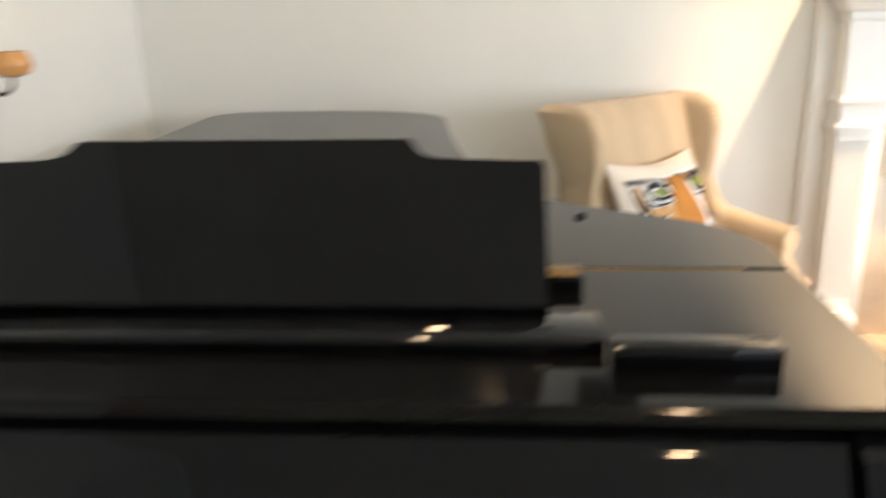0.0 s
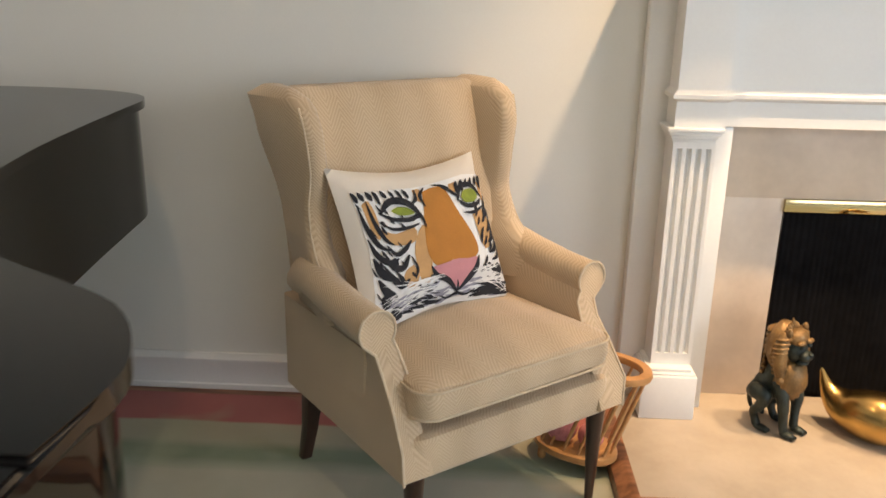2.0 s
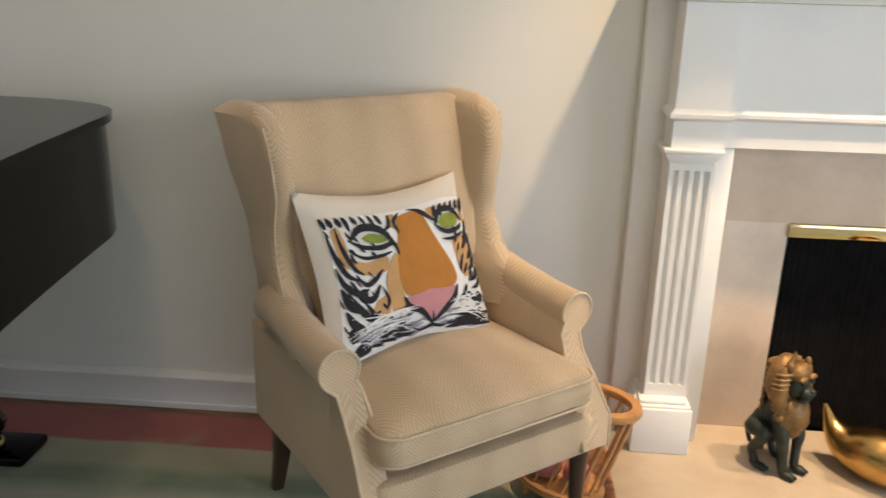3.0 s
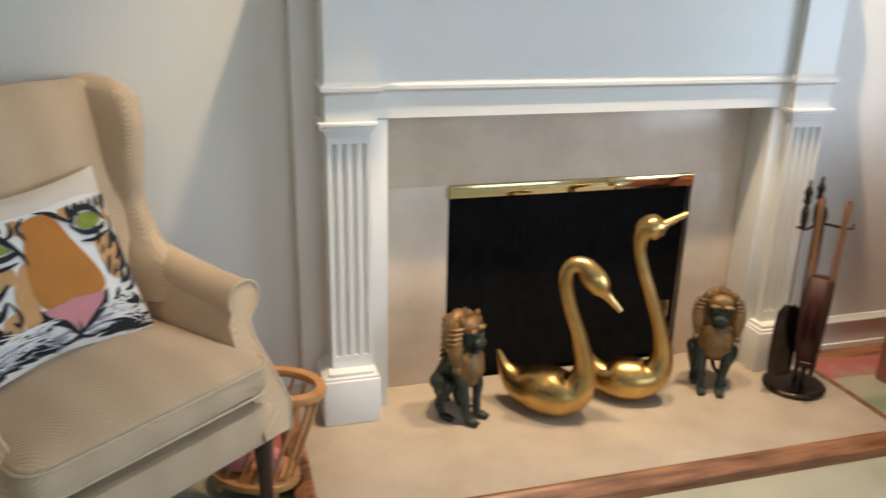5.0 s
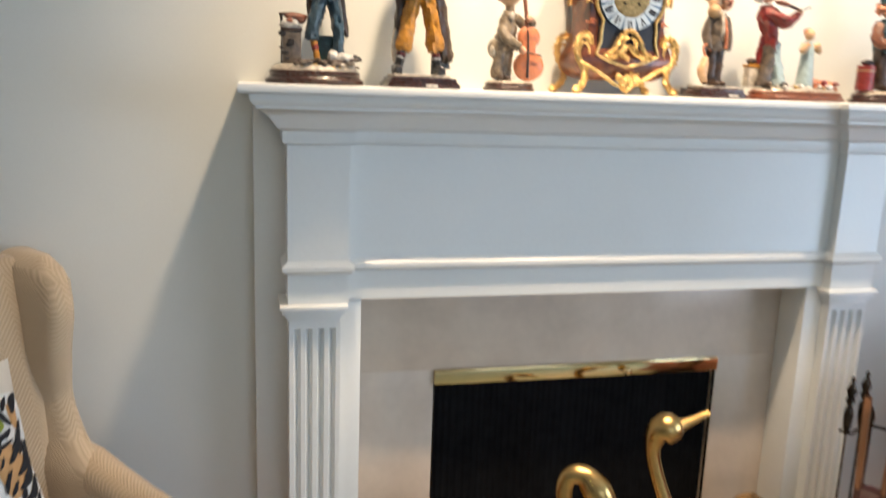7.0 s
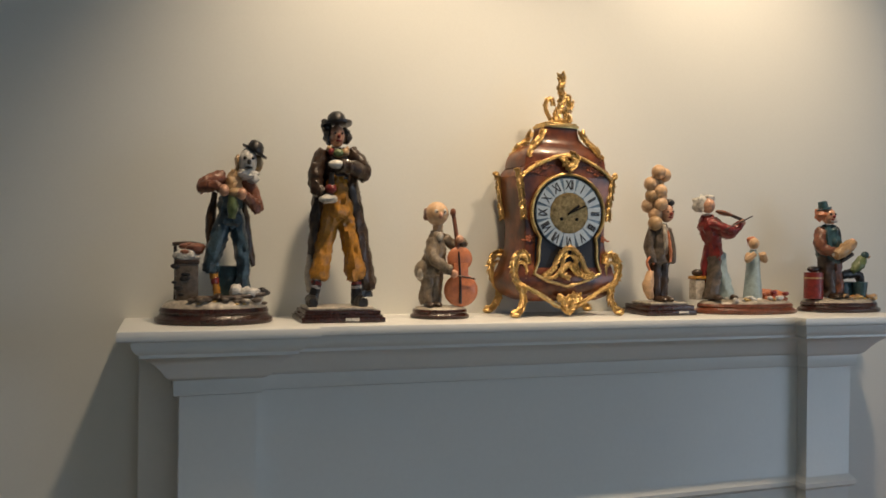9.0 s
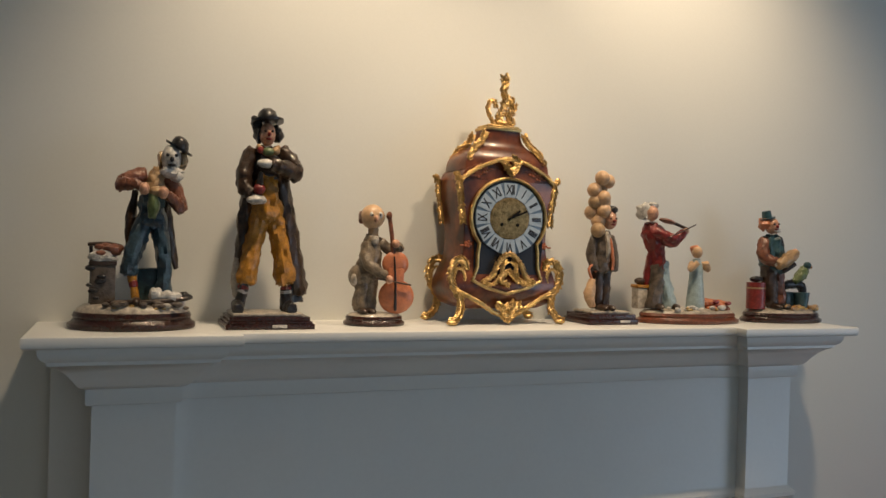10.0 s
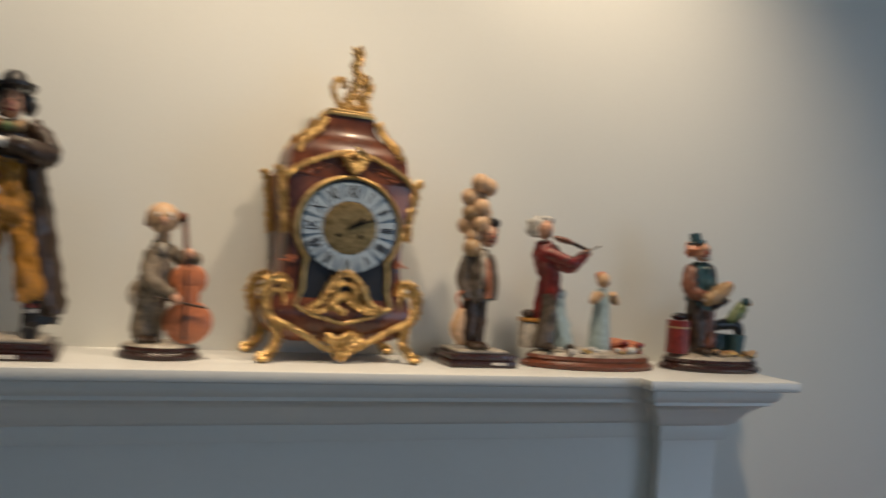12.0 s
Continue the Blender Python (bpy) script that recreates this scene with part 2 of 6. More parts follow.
structure("ceiling", box(XL - 0.2, XR + 0.2, YB - 0.2, WY + 0.6, CZ, CZ + 0.1, 0), CEIL, "plain white painted ceiling", "ceiling")
structure("floor", box(XL - 0.2, XR + 0.2, YB - 0.2, WY + 0.6, -0.12, 0, 0), OAK, "stained oak floor under the carpet", "floor")


def baseboard(name, x0, x1):
    pr = [(0, 0.0), (0.022, 0.0), (0.022, 0.018), (0.017, 0.022), (0.017, 0.098), (0.020, 0.102), (0.020, 0.112), (0.012, 0.122), (0.008, 0.13), (0, 0.132)]
    bm = loft([[(x, WY - 0.001 - o, z) for o, z in pr] for x in (x0, x1)])
    return structure(name, bm, TRIM, "white painted moulded baseboard along the wall", "baseboard")


baseboard("baseboard", XL, -0.075)
baseboard("baseboard", 1.695, XR)


def window(name, m, w, h):
    """A white sash window in an opening w wide and h high, its sill at the origin."""
    ob = thing(name, "white painted sash window with clear panes", "window", m, kind="structure")
    for x0, x1, z0, z1 in ((-w / 2, -w / 2 + 0.06, 0, h), (w / 2 - 0.06, w / 2, 0, h), (-w / 2 + 0.06, w / 2 - 0.06, 0, 0.06), (-w / 2 + 0.06, w / 2 - 0.06, h - 0.06, h)):
        part("window_frame", box(x0, x1, 0.05, 0.12, z0, z1, 0.005), TRIM, ob)
    for k in range(1, 4):
        x = -w / 2 + w * k / 4
        part("glazing_bar", box(x - 0.015, x + 0.015, 0.07, 0.10, 0.06, h - 0.06, 0.004), TRIM, ob)
    part("glazing_bar", box(-w / 2 + 0.06, w / 2 - 0.06, 0.072, 0.098, h / 2 - 0.02, h / 2 + 0.02, 0.004), TRIM, ob)
    return ob


window("window_1", pose(XR, -2.9, 0.65, 0, 0, -90), 2.1, 1.6)
window("window_2", pose(1.6, YB, 0.65, 0, 0, 180), 2.3, 1.6)


# ---- fireplace ----
CX = 0.812
BL, BR, IL, IR = 0.003, 1.621, 0.146, 1.486           # outer and inner sides of the projecting blocks
YBK, YCN = -0.145, -0.112                             # block front, centre front


def plan(o, back=WY):
    """The breakfront's plan, let out by o."""
    return [(BL - o, back), (BL - o, YBK - o), (IL + o, YBK - o), (IL + o, YCN - o), (IR - o, YCN - o), (IR - o, YBK - o), (BR + o, YBK - o), (BR + o, back)]


def run(profile):
    return loft([[(x, y, z) for x, y in plan(o)] for o, z in profile])


mantel = thing("fireplace_mantel", "white painted classical mantelpiece with fluted pilasters", "mantelpiece", kind="structure")
bm = box(-0.072, 0.02, -0.035, WY - 0.001, 0.0, 1.435, 0.003)
box(1.604, 1.694, -0.035, WY - 0.001, 0.0, 1.435, 0.003, bm)
part("backboard", bm, TRIM, mantel)
part("frieze", run([(0, 0.968), (0, 1.04), (0.006, 1.043), (0.013, 1.05), (0.013, 1.060), (0.007, 1.067), (0.002, 1.071), (0, 1.075), (0, 1.345)]), TRIM, mantel)
part("crown_moulding", run([(0.0, 1.3455), (0.009, 1.347), (0.011, 1.352), (0.011, 1.376), (0.017, 1.379), (0.024, 1.384), (0.032, 1.396), (0.043, 1.410), (0.056, 1.421), (0.066, 1.426), (0.070, 1.427), (0.070, 1.433), (0.078, 1.438), (0.083, 1.447), (0.084, 1.4585)]), TRIM, mantel)
part("mantel_shelf", run([(0.088, 1.459), (0.102, 1.4592), (0.1055, 1.4615), (0.1065, 1.465), (0.1065, 1.475), (0.1055, 1.4785), (0.103, S)]), TRIM, mantel)


def pilaster(x0, x1):
    """Plinth, fluted shaft and capital between x0 and x1."""
    w = x1 - x0
    bm = box(x0 - 0.034, x1 + 0.014, -0.195, WY, H, 0.205, 0.004)
    for z0, z1, o in ((0.205, 0.213, 0.027), (0.2132, 0.224, 0.016)):
        box(x0 - o, x1 + o - 0.018, -0.16 - o, WY, z0, z1, 0.003, bm)
    part("plinth", bm, TRIM, mantel)
    # fluted shaft: plan with five hollows
    line, n, yf = [(x0, WY), (x0, -0.141)], 4, -0.141
    flute, gap = 0.017, (w - 4 * 0.017) / 5
    for k in range(n):
        a = x0 + gap + k * (flute + gap)
        for i in range(9):
            line.append((a + flute * i / 8, yf + 0.013 * math.sin(math.pi * i / 8)))
    line += [(x1, yf), (x1, WY)]
    bm = slab(line, 0.262, 0.906)
    box(x0, x1, yf, WY, 0.224, 0.262, 0, bm), box(x0, x1, yf, WY, 0.906, 0.925, 0, bm)
    part("fluted_shaft", bm, TRIM, mantel)
    bm = None
    for z0, z1, o in ((0.925, 0.934, 0.004), (0.934, 0.944, 0.009), (0.944, 0.955, 0.016), (0.955, 0.9675, 0.022)):
        bm = box(x0 - o, x1 + o - 0.006, -0.139 - o, WY, z0, z1, 0.0025, bm)
    part("capital", bm, TRIM, mantel)


pilaster(0.006, 0.128)
pilaster(1.496, 1.618)
for x0, x1 in ((0.128, 0.182), (1.442, 1.496)):
    part("jamb", box(x0, x1, -0.109, WY, H, 0.966, 0.003), TRIM, mantel)

OL, OR, OT = 0.397, 1.252, 0.734
surround = thing("marble_surround", "cream marble slabs around the firebox", "fireplace surround", kind="structure")
for x0, x1, z0, z1 in ((0.1825, OL, H, OT - 0.0002), (OR, 1.4415, H, OT - 0.0002), (0.1825, 1.4415, OT, 0.967)):
    part("marble_slab", box(x0, x1, 0.0, WY + 0.03, z0, z1, 0.0004), MARBLE, surround)
bm = box(OL - 0.06, OR + 0.06, 0.55, 0.56, 0, 0.82, 0)
box(OL - 0.06, OL - 0.05, 0.05, 0.55, 0, 0.82, 0, bm), box(OR + 0.05, OR + 0.06, 0.05, 0.55, 0, 0.82, 0, bm)
box(OL - 0.05, OR + 0.05, 0.05, 0.55, 0.79, 0.82, 0, bm), box(OL - 0.05, OR + 0.05, 0.05, 0.55, 0, 0.055, 0, bm)
part("firebox", bm, SOOT, surround, "sooty black firebox")

screen = thing("fire_screen", "black mesh curtain fire screen with a brass top rail", "fire screen")
part("top_rail", box(OL + 0.001, OR - 0.001, -0.010, 0.012, 0.694, OT - 0.001, 0.0015), POLISHED, screen, "polished brass top rail")
for x0, x1 in ((OL + 0.001, OL + 0.004), (OR - 0.004, OR - 0.001)):
    part("side_rail", box(x0, x1, -0.001, 0.010, H, 0.693, 0.001), AGED, screen)
bm = bmesh.new()
cols = [(OL + 0.008 + (OR - OL - 0.016) * i / 260, 0.016 + 0.0011 * math.sin(i * 1.05 + 1.4 * math.sin(i * 0.13))) for i in range(261)]
lo, hi = [bm.verts.new((x, y, H + 0.004)) for x, y in cols], [bm.verts.new((x, y, 0.70)) for x, y in cols]
for i in range(260):
    bm.faces.new((lo[i], lo[i + 1], hi[i + 1], hi[i]))
part("mesh_curtain", bm, MESH, screen, "pleated black metal mesh")
# a brass bump modelled in place of the orange reflection on the rail
part("rail_knob", lathe([(0.004, 0.0), (0.004, 0.008), (0.011, 0.012), (0.013, 0.018), (0.009, 0.024), (0.001, 0.026)], seg=16), BRASS, screen, "small brass bump standing in for an orange reflection on the rail").matrix_basis = pose(0.955, -0.010, 0.712, 90)
for x in (1.186, 1.203):
    part("curtain_pull", tube([(x, -0.002, 0.22), (x, -0.012, 0.225), (x, -0.012, 0.275), (x, -0.002, 0.28)], 0.003, 6), BRASS, screen)

hearth = thing("hearth", "cream polished marble hearth with a stained wood border", "hearth", kind="structure")
HX0, HX1, HY = -0.097, 1.675, -0.622
part("hearth_slab", box(HX0, HX1, HY, 0.0, 0.002, H, 0.0015), HEARTH, hearth)


def nosing(name, a, b, turn_a, turn_b):
    """A mitred wood border from a to b; turn: how the ends run out with the width."""
    d = (Vector(b) - Vector(a)).normalized()
    out = Vector((d.y, -d.x))
    pr = [(0.0, 0.001), (0.0, H + 0.002), (0.018, H + 0.002), (0.026, H - 0.004), (0.040, H - 0.012), (0.050, H - 0.018), (0.053, H - 0.026), (0.053, 0.001)]
    rings = []
    for p, t in ((a, turn_a), (b, turn_b)):
        rings.append([(*(Vector(p) + out * o + d * (t * o)), z) for o, z in pr])
    part(name, loft(rings), OAK, hearth, "stained oak nosing")


nosing("wood_border", (HX0, HY), (HX1, HY), -1, 1)
nosing("wood_border", (HX0, WY - 0.06), (HX0, HY), 0, 1)
nosing("wood_border", (HX1, HY), (HX1, WY - 0.06), -1, 0)


# ---- carpet ----
def carpet_material():
    """Pale green carpet with rose and green bands near the wall and soft blotches."""
    m = material("carpet_wool", (0.5, 0.5, 0.4), 0.95, vary=0.10, scale=5, fine=260, bump=0.6, sheen=0.2)
    n, link = m.node_tree.nodes, m.node_tree.links.new
    co = [k for k in n if k.type == "TEX_COORD"][0]
    sep = n.new("ShaderNodeSeparateXYZ")
    wob = n.new("ShaderNodeTexNoise")
    wob.inputs["Scale"].default_value = 2.6
    link(co.outputs["Object"], sep.inputs[0]), link(co.outputs["Object"], wob.inputs["Vector"])
    add = n.new("ShaderNodeMath")
    add.operation = "MULTIPLY_ADD"
    add.inputs[1].default_value = 0.05
    link(wob.outputs["Fac"], add.inputs[0]), link(sep.outputs[1], add.inputs[2])
    rng = n.new("ShaderNodeMapRange")
    rng.inputs["From Min"].default_value, rng.inputs["From Max"].default_value = -1.0, 0.02
    link(add.outputs[0], rng.inputs[0])
    cr = n.new("ShaderNodeValToRGB")
    pale, olive, green, rose = (0.43, 0.43, 0.33), (0.36, 0.34, 0.24), (0.19, 0.25, 0.16), (0.36, 0.10, 0.085)
    stops = [(0.0, pale), (0.50, pale), (0.57, green), (0.62, green), (0.66, olive), (0.765, olive), (0.775, rose), (1.0, rose)]
    while len(cr.color_ramp.elements) < len(stops):
        cr.color_ramp.elements.new(0.5)
    for e, (p, c) in zip(cr.color_ramp.elements, stops):
        e.position, e.color = p, (*c, 1)
    link(rng.outputs[0], cr.inputs[0])
    blot = n.new("ShaderNodeTexNoise")
    blot.inputs["Scale"].default_value, blot.inputs["Detail"].default_value = 3.2, 2
    link(co.outputs["Object"], blot.inputs["Vector"])
    br = n.new("ShaderNodeMapRange")
    br.inputs["From Min"].default_value, br.inputs["From Max"].default_value, br.inputs["To Max"].default_value = 0.54, 0.66, 0.5
    link(blot.outputs["Fac"], br.inputs[0])
    mx = n.new("ShaderNodeMix")
    mx.data_type = "RGBA"
    mx.inputs["B"].default_value = (0.33, 0.37, 0.25, 1)
    link(br.outputs[0], mx.inputs["Factor"]), link(cr.outputs[0], mx.inputs["A"])
    link(mx.outputs["Result"], [k for k in n if k.type == "HUE_SAT"][0].inputs["Color"])
    return m


CARPET = carpet_material()
out = 0.055
outline = [(XL + 0.12, -0.055), (HX0 - out, -0.055), (HX0 - out, HY - out), (HX1 + out, HY - out), (HX1 + out, -0.10), (XR - 0.3, -0.10), (XR - 0.3, YB + 0.3), (XL + 0.12, YB + 0.3)]
tagged(part("area_carpet", slab(outline, 0.001, 0.012, bevel=0.003), CARPET), "pale green wool carpet with rose and green bands", "rug")

# ---- grand piano ----
piano = thing("grand_piano", "black lacquered grand piano with its lid closed", "piano", pose(-1.56, -1.4, 0))
LZ = 1.027
HINGE = material("tarnished_brass", (0.22, 0.13, 0.045), 0.45, metal=1, vary=0.5, scale=60, fine=200, bump=0.1)
PX, PY = -1.56, -1.4
bent = smooth_line([(-0.822, -2.0), (-0.826, -1.90), (-0.890, -1.785), (-1.03, -1.69), (-1.15, -1.605), (-1.24, -1.49), (-1.315, -1.30), (-1.375, -1.05), (-1.42, -0.75), (-1.455, -0.45), (-1.475, -0.30), (-1.53, -0.19), (-1.66, -0.105), (-1.85, -0.062), (-2.05, -0.055), (-2.22, -0.065), (-2.34, -0.105), (-2.395, -0.19)], 5)
side = [(x - PX, y - PY) for x, y in ((v.x, v.y) for v in bent)]
spine = -2.405 - PX
front, fold = -2.515 - PY, -2.055 - PY


def inset(line, d):
    res = []
    for i, (x, y) in enumerate(line):
        a, b = line[max(i - 1, 0)], line[min(i + 1, len(line) - 1)]
        t = Vector((b[0] - a[0], b[1] - a[1])).normalized()
        res.append((x - t.y * d, y + t.x * d))
    return res


xr = side[0][0]
main = [(spine, fold + 0.0015), (xr, fold + 0.0015)] + side[1:]
part("lid", slab(main, LZ - 0.022, LZ, bevel=0.006, seg=3), SATIN, piano, "worn satin black lid")
part("front_lid", slab([(spine, front), (xr - 0.006, front), (xr, front + 0.02), (xr, fold - 0.0015), (spine, fold - 0.0015)], LZ - 0.022, LZ, bevel=0.006, seg=3), SATIN, piano)
part("lid_hinge", tube([(spine + 0.02, fold, LZ - 0.001), (-0.4, fold, LZ - 0.001), (0.2, fold, LZ - 0.001), (xr - 0.075, fold, LZ - 0.001)], 0.002, 8, steps=0), HINGE, piano, "long brass hinge")
rim = inset(side, 0.018)
part("rim", slab([(spine + 0.016, front + 0.06), (xr - 0.018, front + 0.06)] + rim[1:], 0.70, LZ - 0.0225, bevel=0.003), BLACK, piano)
part("lid_screw", lathe([(0.001, 0), (0.010, 0.0), (0.010, 0.004), (0.006, 0.007), (0.001, 0.007)], (-1.118 - PX, -1.735 - PY, LZ), 12), SOOT, piano)
# keyboard end
part("keybed", box(spine + 0.016, xr - 0.018, -2.70 - PY, front + 0.0595, 0.64, 0.735, 0.006), BLACK, piano)
for x0 in (spine + 0.016, xr - 0.018 - 0.075):
    part("arm", loft([[(x, y, z) for y, z in ((front + 0.059, 0.7355), (front + 0.059, LZ - 0.024), (front + 0.01, LZ - 0.026), (front - 0.03, 0.985), (front - 0.06, 0.93), (front - 0.10, 0.885), (front - 0.165, 0.868), (front - 0.18, 0.85), (front - 0.18, 0.7355))] for x in (x0, x0 + 0.075)]), BLACK, piano)
part("fallboard", loft([[(x, y, z) for y, z in ((front + 0.055, 0.7355), (front + 0.055, LZ - 0.025), (front + 0.02, LZ - 0.028), (front - 0.015, 0.97), (front - 0.05, 0.90), (front - 0.09, 0.868), (front - 0.145, 0.858), (front - 0.16, 0.85), (front - 0.16, 0.7355))] for x in (spine + 0.0925, xr - 0.0945)]), BLACK, piano)


def desk_board():
    """The music desk's board, leaning back, with its raised middle."""
    mid, half, up = -1.652, 0.438, 0.262
    step = [(mid - half, 0), (mid + half, 0), (mid + half, 0.218), (mid + half - 0.006, 0.224), (-1.362, 0.224), (-1.378, 0.227), (-1.391, 0.234), (-1.400, 0.245), (-1.4035, 0.256), (-1.4065, up), (-1.8975, up), (-1.9005, 0.256), (-1.904, 0.245), (-1.913, 0.234), (-1.926, 0.227), (-1.942, 0.224), (mid - half + 0.006, 0.224), (mid - half, 0.218)]
    return plate([(x - PX, z) for x, z in step], -0.009, 0.009, pose(0, -2.295 - PY, LZ + 0.022, -43), bevel=0.003)


part("music_desk", desk_board(), BLACK, piano, "black lacquered music desk with a raised middle")
part("desk_ledge", box(-2.13 - PX, -1.15 - PX, -2.385 - PY, -2.285 - PY, LZ + 0.0005, LZ + 0.020, 0.006), BLACK, piano)
part("side_tray", box(-1.149 - PX, -0.961 - PX, -2.430 - PY, -2.390 - PY, LZ + 0.0005, LZ + 0.030, 0.003), BLACK, piano)
part("side_tray", box(-2.34 - PX + 0.02, -2.132 - PX, -2.430 - PY, -2.390 - PY, LZ + 0.0005, LZ + 0.030, 0.003), BLACK, piano)

bracket = part("desk_bracket", box(-1.209 - PX, -1.155 - PX, -2.165 - PY, -2.105 - PY, LZ + 0.0005, LZ + 0.022, 0.004), BLACK, piano)
part("bracket_plate", box(-1.205 - PX, -1.159 - PX, -2.161 - PY, -2.109 - PY, LZ + 0.0225, LZ + 0.0245, 0.001), HINGE, bracket, "small brass plate")


def piano_leg(x, y):
    pr = [(0.052, 0.69), (0.058, 0.66), (0.058, 0.58), (0.048, 0.55), (0.045, 0.5), (0.036, 0.22), (0.033, 0.15), (0.045, 0.13), (0.045, 0.11), (0.028, 0.09), (0.026, 0.07)]
    leg = part("leg", lathe([(r, z) for r, z in pr], (x, y, 0), 8), BLACK, piano)
    part("caster", merge(lathe([(0.03, 0.068), (0.034, 0.06), (0.034, 0.05), (0.02, 0.045)], (x, y, 0), 14), ball((x, y, 0.034), (0.028, 0.012, 0.021))), BRASS, leg, "brass caster")


piano_leg(-0.97 - PX, -2.40 - PY), piano_leg(-2.15 - PX, -2.40 - PY), piano_leg(-1.90 - PX, -0.36 - PY)
part("tail_foot", box(-1.99 - PX, -1.78 - PX, -0.42 - PY, -0.27 - PY, 0.013, 0.045, 0.012), BLACK, piano)


# ---- wing chair ----
chair = thing("wing_armchair", "beige herringbone wingback armchair with dark wooden legs", "armchair", pose(-0.415, -0.785, 0, 0, 0, 38))


def ring_at(cx, cy, z, hx, hy, r, n=4):
    return [(x, y, z) for x, y in rounded(hx, hy, min(r, hx * 0.98, hy * 0.98), n, cx, cy)]


def capsule(a, b, r, z, n=6, ra=None):
    """A rounded strip in plan from a to b; ra: another radius at a."""
    ra = ra or r
    a, b = Vector(a), Vector(b)
    d = (b - a).normalized()
    s = Vector((-d.y, d.x))
    res = []
    for k in range(n + 1):
        t = math.pi * k / n
        res.append((*(b + r * (math.cos(t) * s + math.sin(t) * d)), z))
    for k in range(n + 1):
        t = math.pi * k / n
        res.append((*(a - ra * (math.cos(t) * s + math.sin(t) * d)), z))
    return res


def lerp(pts, z):
    for (z0, *a), (z1, *b) in zip(pts, pts[1:]):
        if z <= z1:
            t = max(0.0, (z - z0) / (z1 - z0))
            t = t * t * (3 - 2 * t) * 0.5 + t * 0.5
            return [p + (q - p) * t for p, q in zip(a, b)]
    return list(pts[-1][1:])


# seat box
part("seat_frame", loft([ring_at(0, 0.335, z, 0.305 - e, 0.31 - e, 0.03) for z, e in ((0.285, 0.012), (0.29, 0.004), (0.30, 0), (0.378, 0), (0.386, 0.004), (0.390, 0.014))]), CLOTH, chair)
part("seat_deck", loft([ring_at(0, 0.355, z, 0.235, 0.24, 0.03) for z in (0.3905, 0.426)]), CLOTH, chair)
# seat cushion, crowned and puffed, with ears in front of the arms
def tee(ring):
    return [(x * (1 + 0.13 * max(0.0, min(1.0, (0.19 - y) / 0.08))), y, z) for x, y, z in ring]


rings = []
for z, e in ((0.426, 0.06), (0.429, 0.02), (0.438, 0.005), (0.462, 0.0), (0.490, 0.002), (0.503, 0.010), (0.515, 0.035), (0.528, 0.09), (0.536, 0.17), (0.538, 0.23)):
    rings.append([(x, y, z + (0.012 if z > 0.5 else 0) * math.cos(x * 4) + 0.004 * math.sin(9 * x + 7 * y)) for x, y, _ in tee(ring_at(0, 0.283, z, 0.262 - e, 0.275 - e, 0.05, 8))])
cushion = part("seat_cushion", loft(rings), CLOTH, chair)
for z, e in ((0.434, 0.006), (0.500, 0.004)):
    loop = tee(ring_at(0, 0.283, z, 0.264 - e, 0.277 - e, 0.05, 8))
    part("piping", tube(loop + loop[:1], 0.0035, 6, steps=1), PIPE, cushion)
# back
rows = [(0.40, 0.50, 0.085, 0.275), (0.60, 0.54, 0.075, 0.275), (0.80, 0.585, 0.065, 0.285), (0.99, 0.645, 0.055, 0.30), (1.060, 0.670, 0.048, 0.30), (1.077, 0.677, 0.038, 0.292), (1.085, 0.680, 0.022, 0.278)]
rings = []
for z, v, t, w in rows:
    rings.append([(x, y + 0.06 * (abs(x) / 0.3) ** 2 * -0.5, z + (0.016 * math.cos(x * 5.2) if z > 0.9 else 0)) for x, y, _ in ring_at(0, v, z, w, t, 0.04, 5)])
part("backrest", loft(rings), CLOTH, chair)


def wing(s):
    """A wing that sweeps forward and flares outward; s: -1 or 1."""
    front = [(0.56, 0.36, 0.315), (0.64, 0.385, 0.308), (0.72, 0.475, 0.298), (0.80, 0.505, 0.292), (0.90, 0.492, 0.290), (0.99, 0.490, 0.300), (1.055, 0.515, 0.306), (1.090, 0.58, 0.312)]
    rear = [(0.56, 0.56, 0.29), (0.80, 0.61, 0.305), (1.0, 0.685, 0.334), (1.093, 0.712, 0.346)]
    rings = []
    for i in range(26):
        z = 0.56 + 0.533 * i / 25
        (vf, uf), (vb, ub) = lerp(front, z), lerp(rear, z)
        shrink = 1.0 if z < 1.070 else max(0.3, 1 - ((z - 1.070) / 0.024) ** 2 * 0.7)
        r = capsule((s * (ub - 0.036), vb - 0.03), (s * uf, vf), 0.030 * shrink, z, 6, 0.068 * shrink)
        rings.append(r)
    w = part("wing", loft(rings), CLOTH, chair)
    edge = []
    for i in range(0, 26, 2):
        z = 0.575 + 0.50 * i / 25
        vf, uf = lerp(front, z)
        edge.append((s * (uf + 0.022), vf - 0.018, z))
    part("piping", tube(edge, 0.0032, 6, steps=2), PIPE, w)


wing(-1), wing(1)


def back_off(z):
    """How far an arm's front stands behind the seat's front at height z."""
    t = max(0.0, min(1.0, (z - 0.36) / 0.22))
    return 0.13 * t * t * (3 - 2 * t)


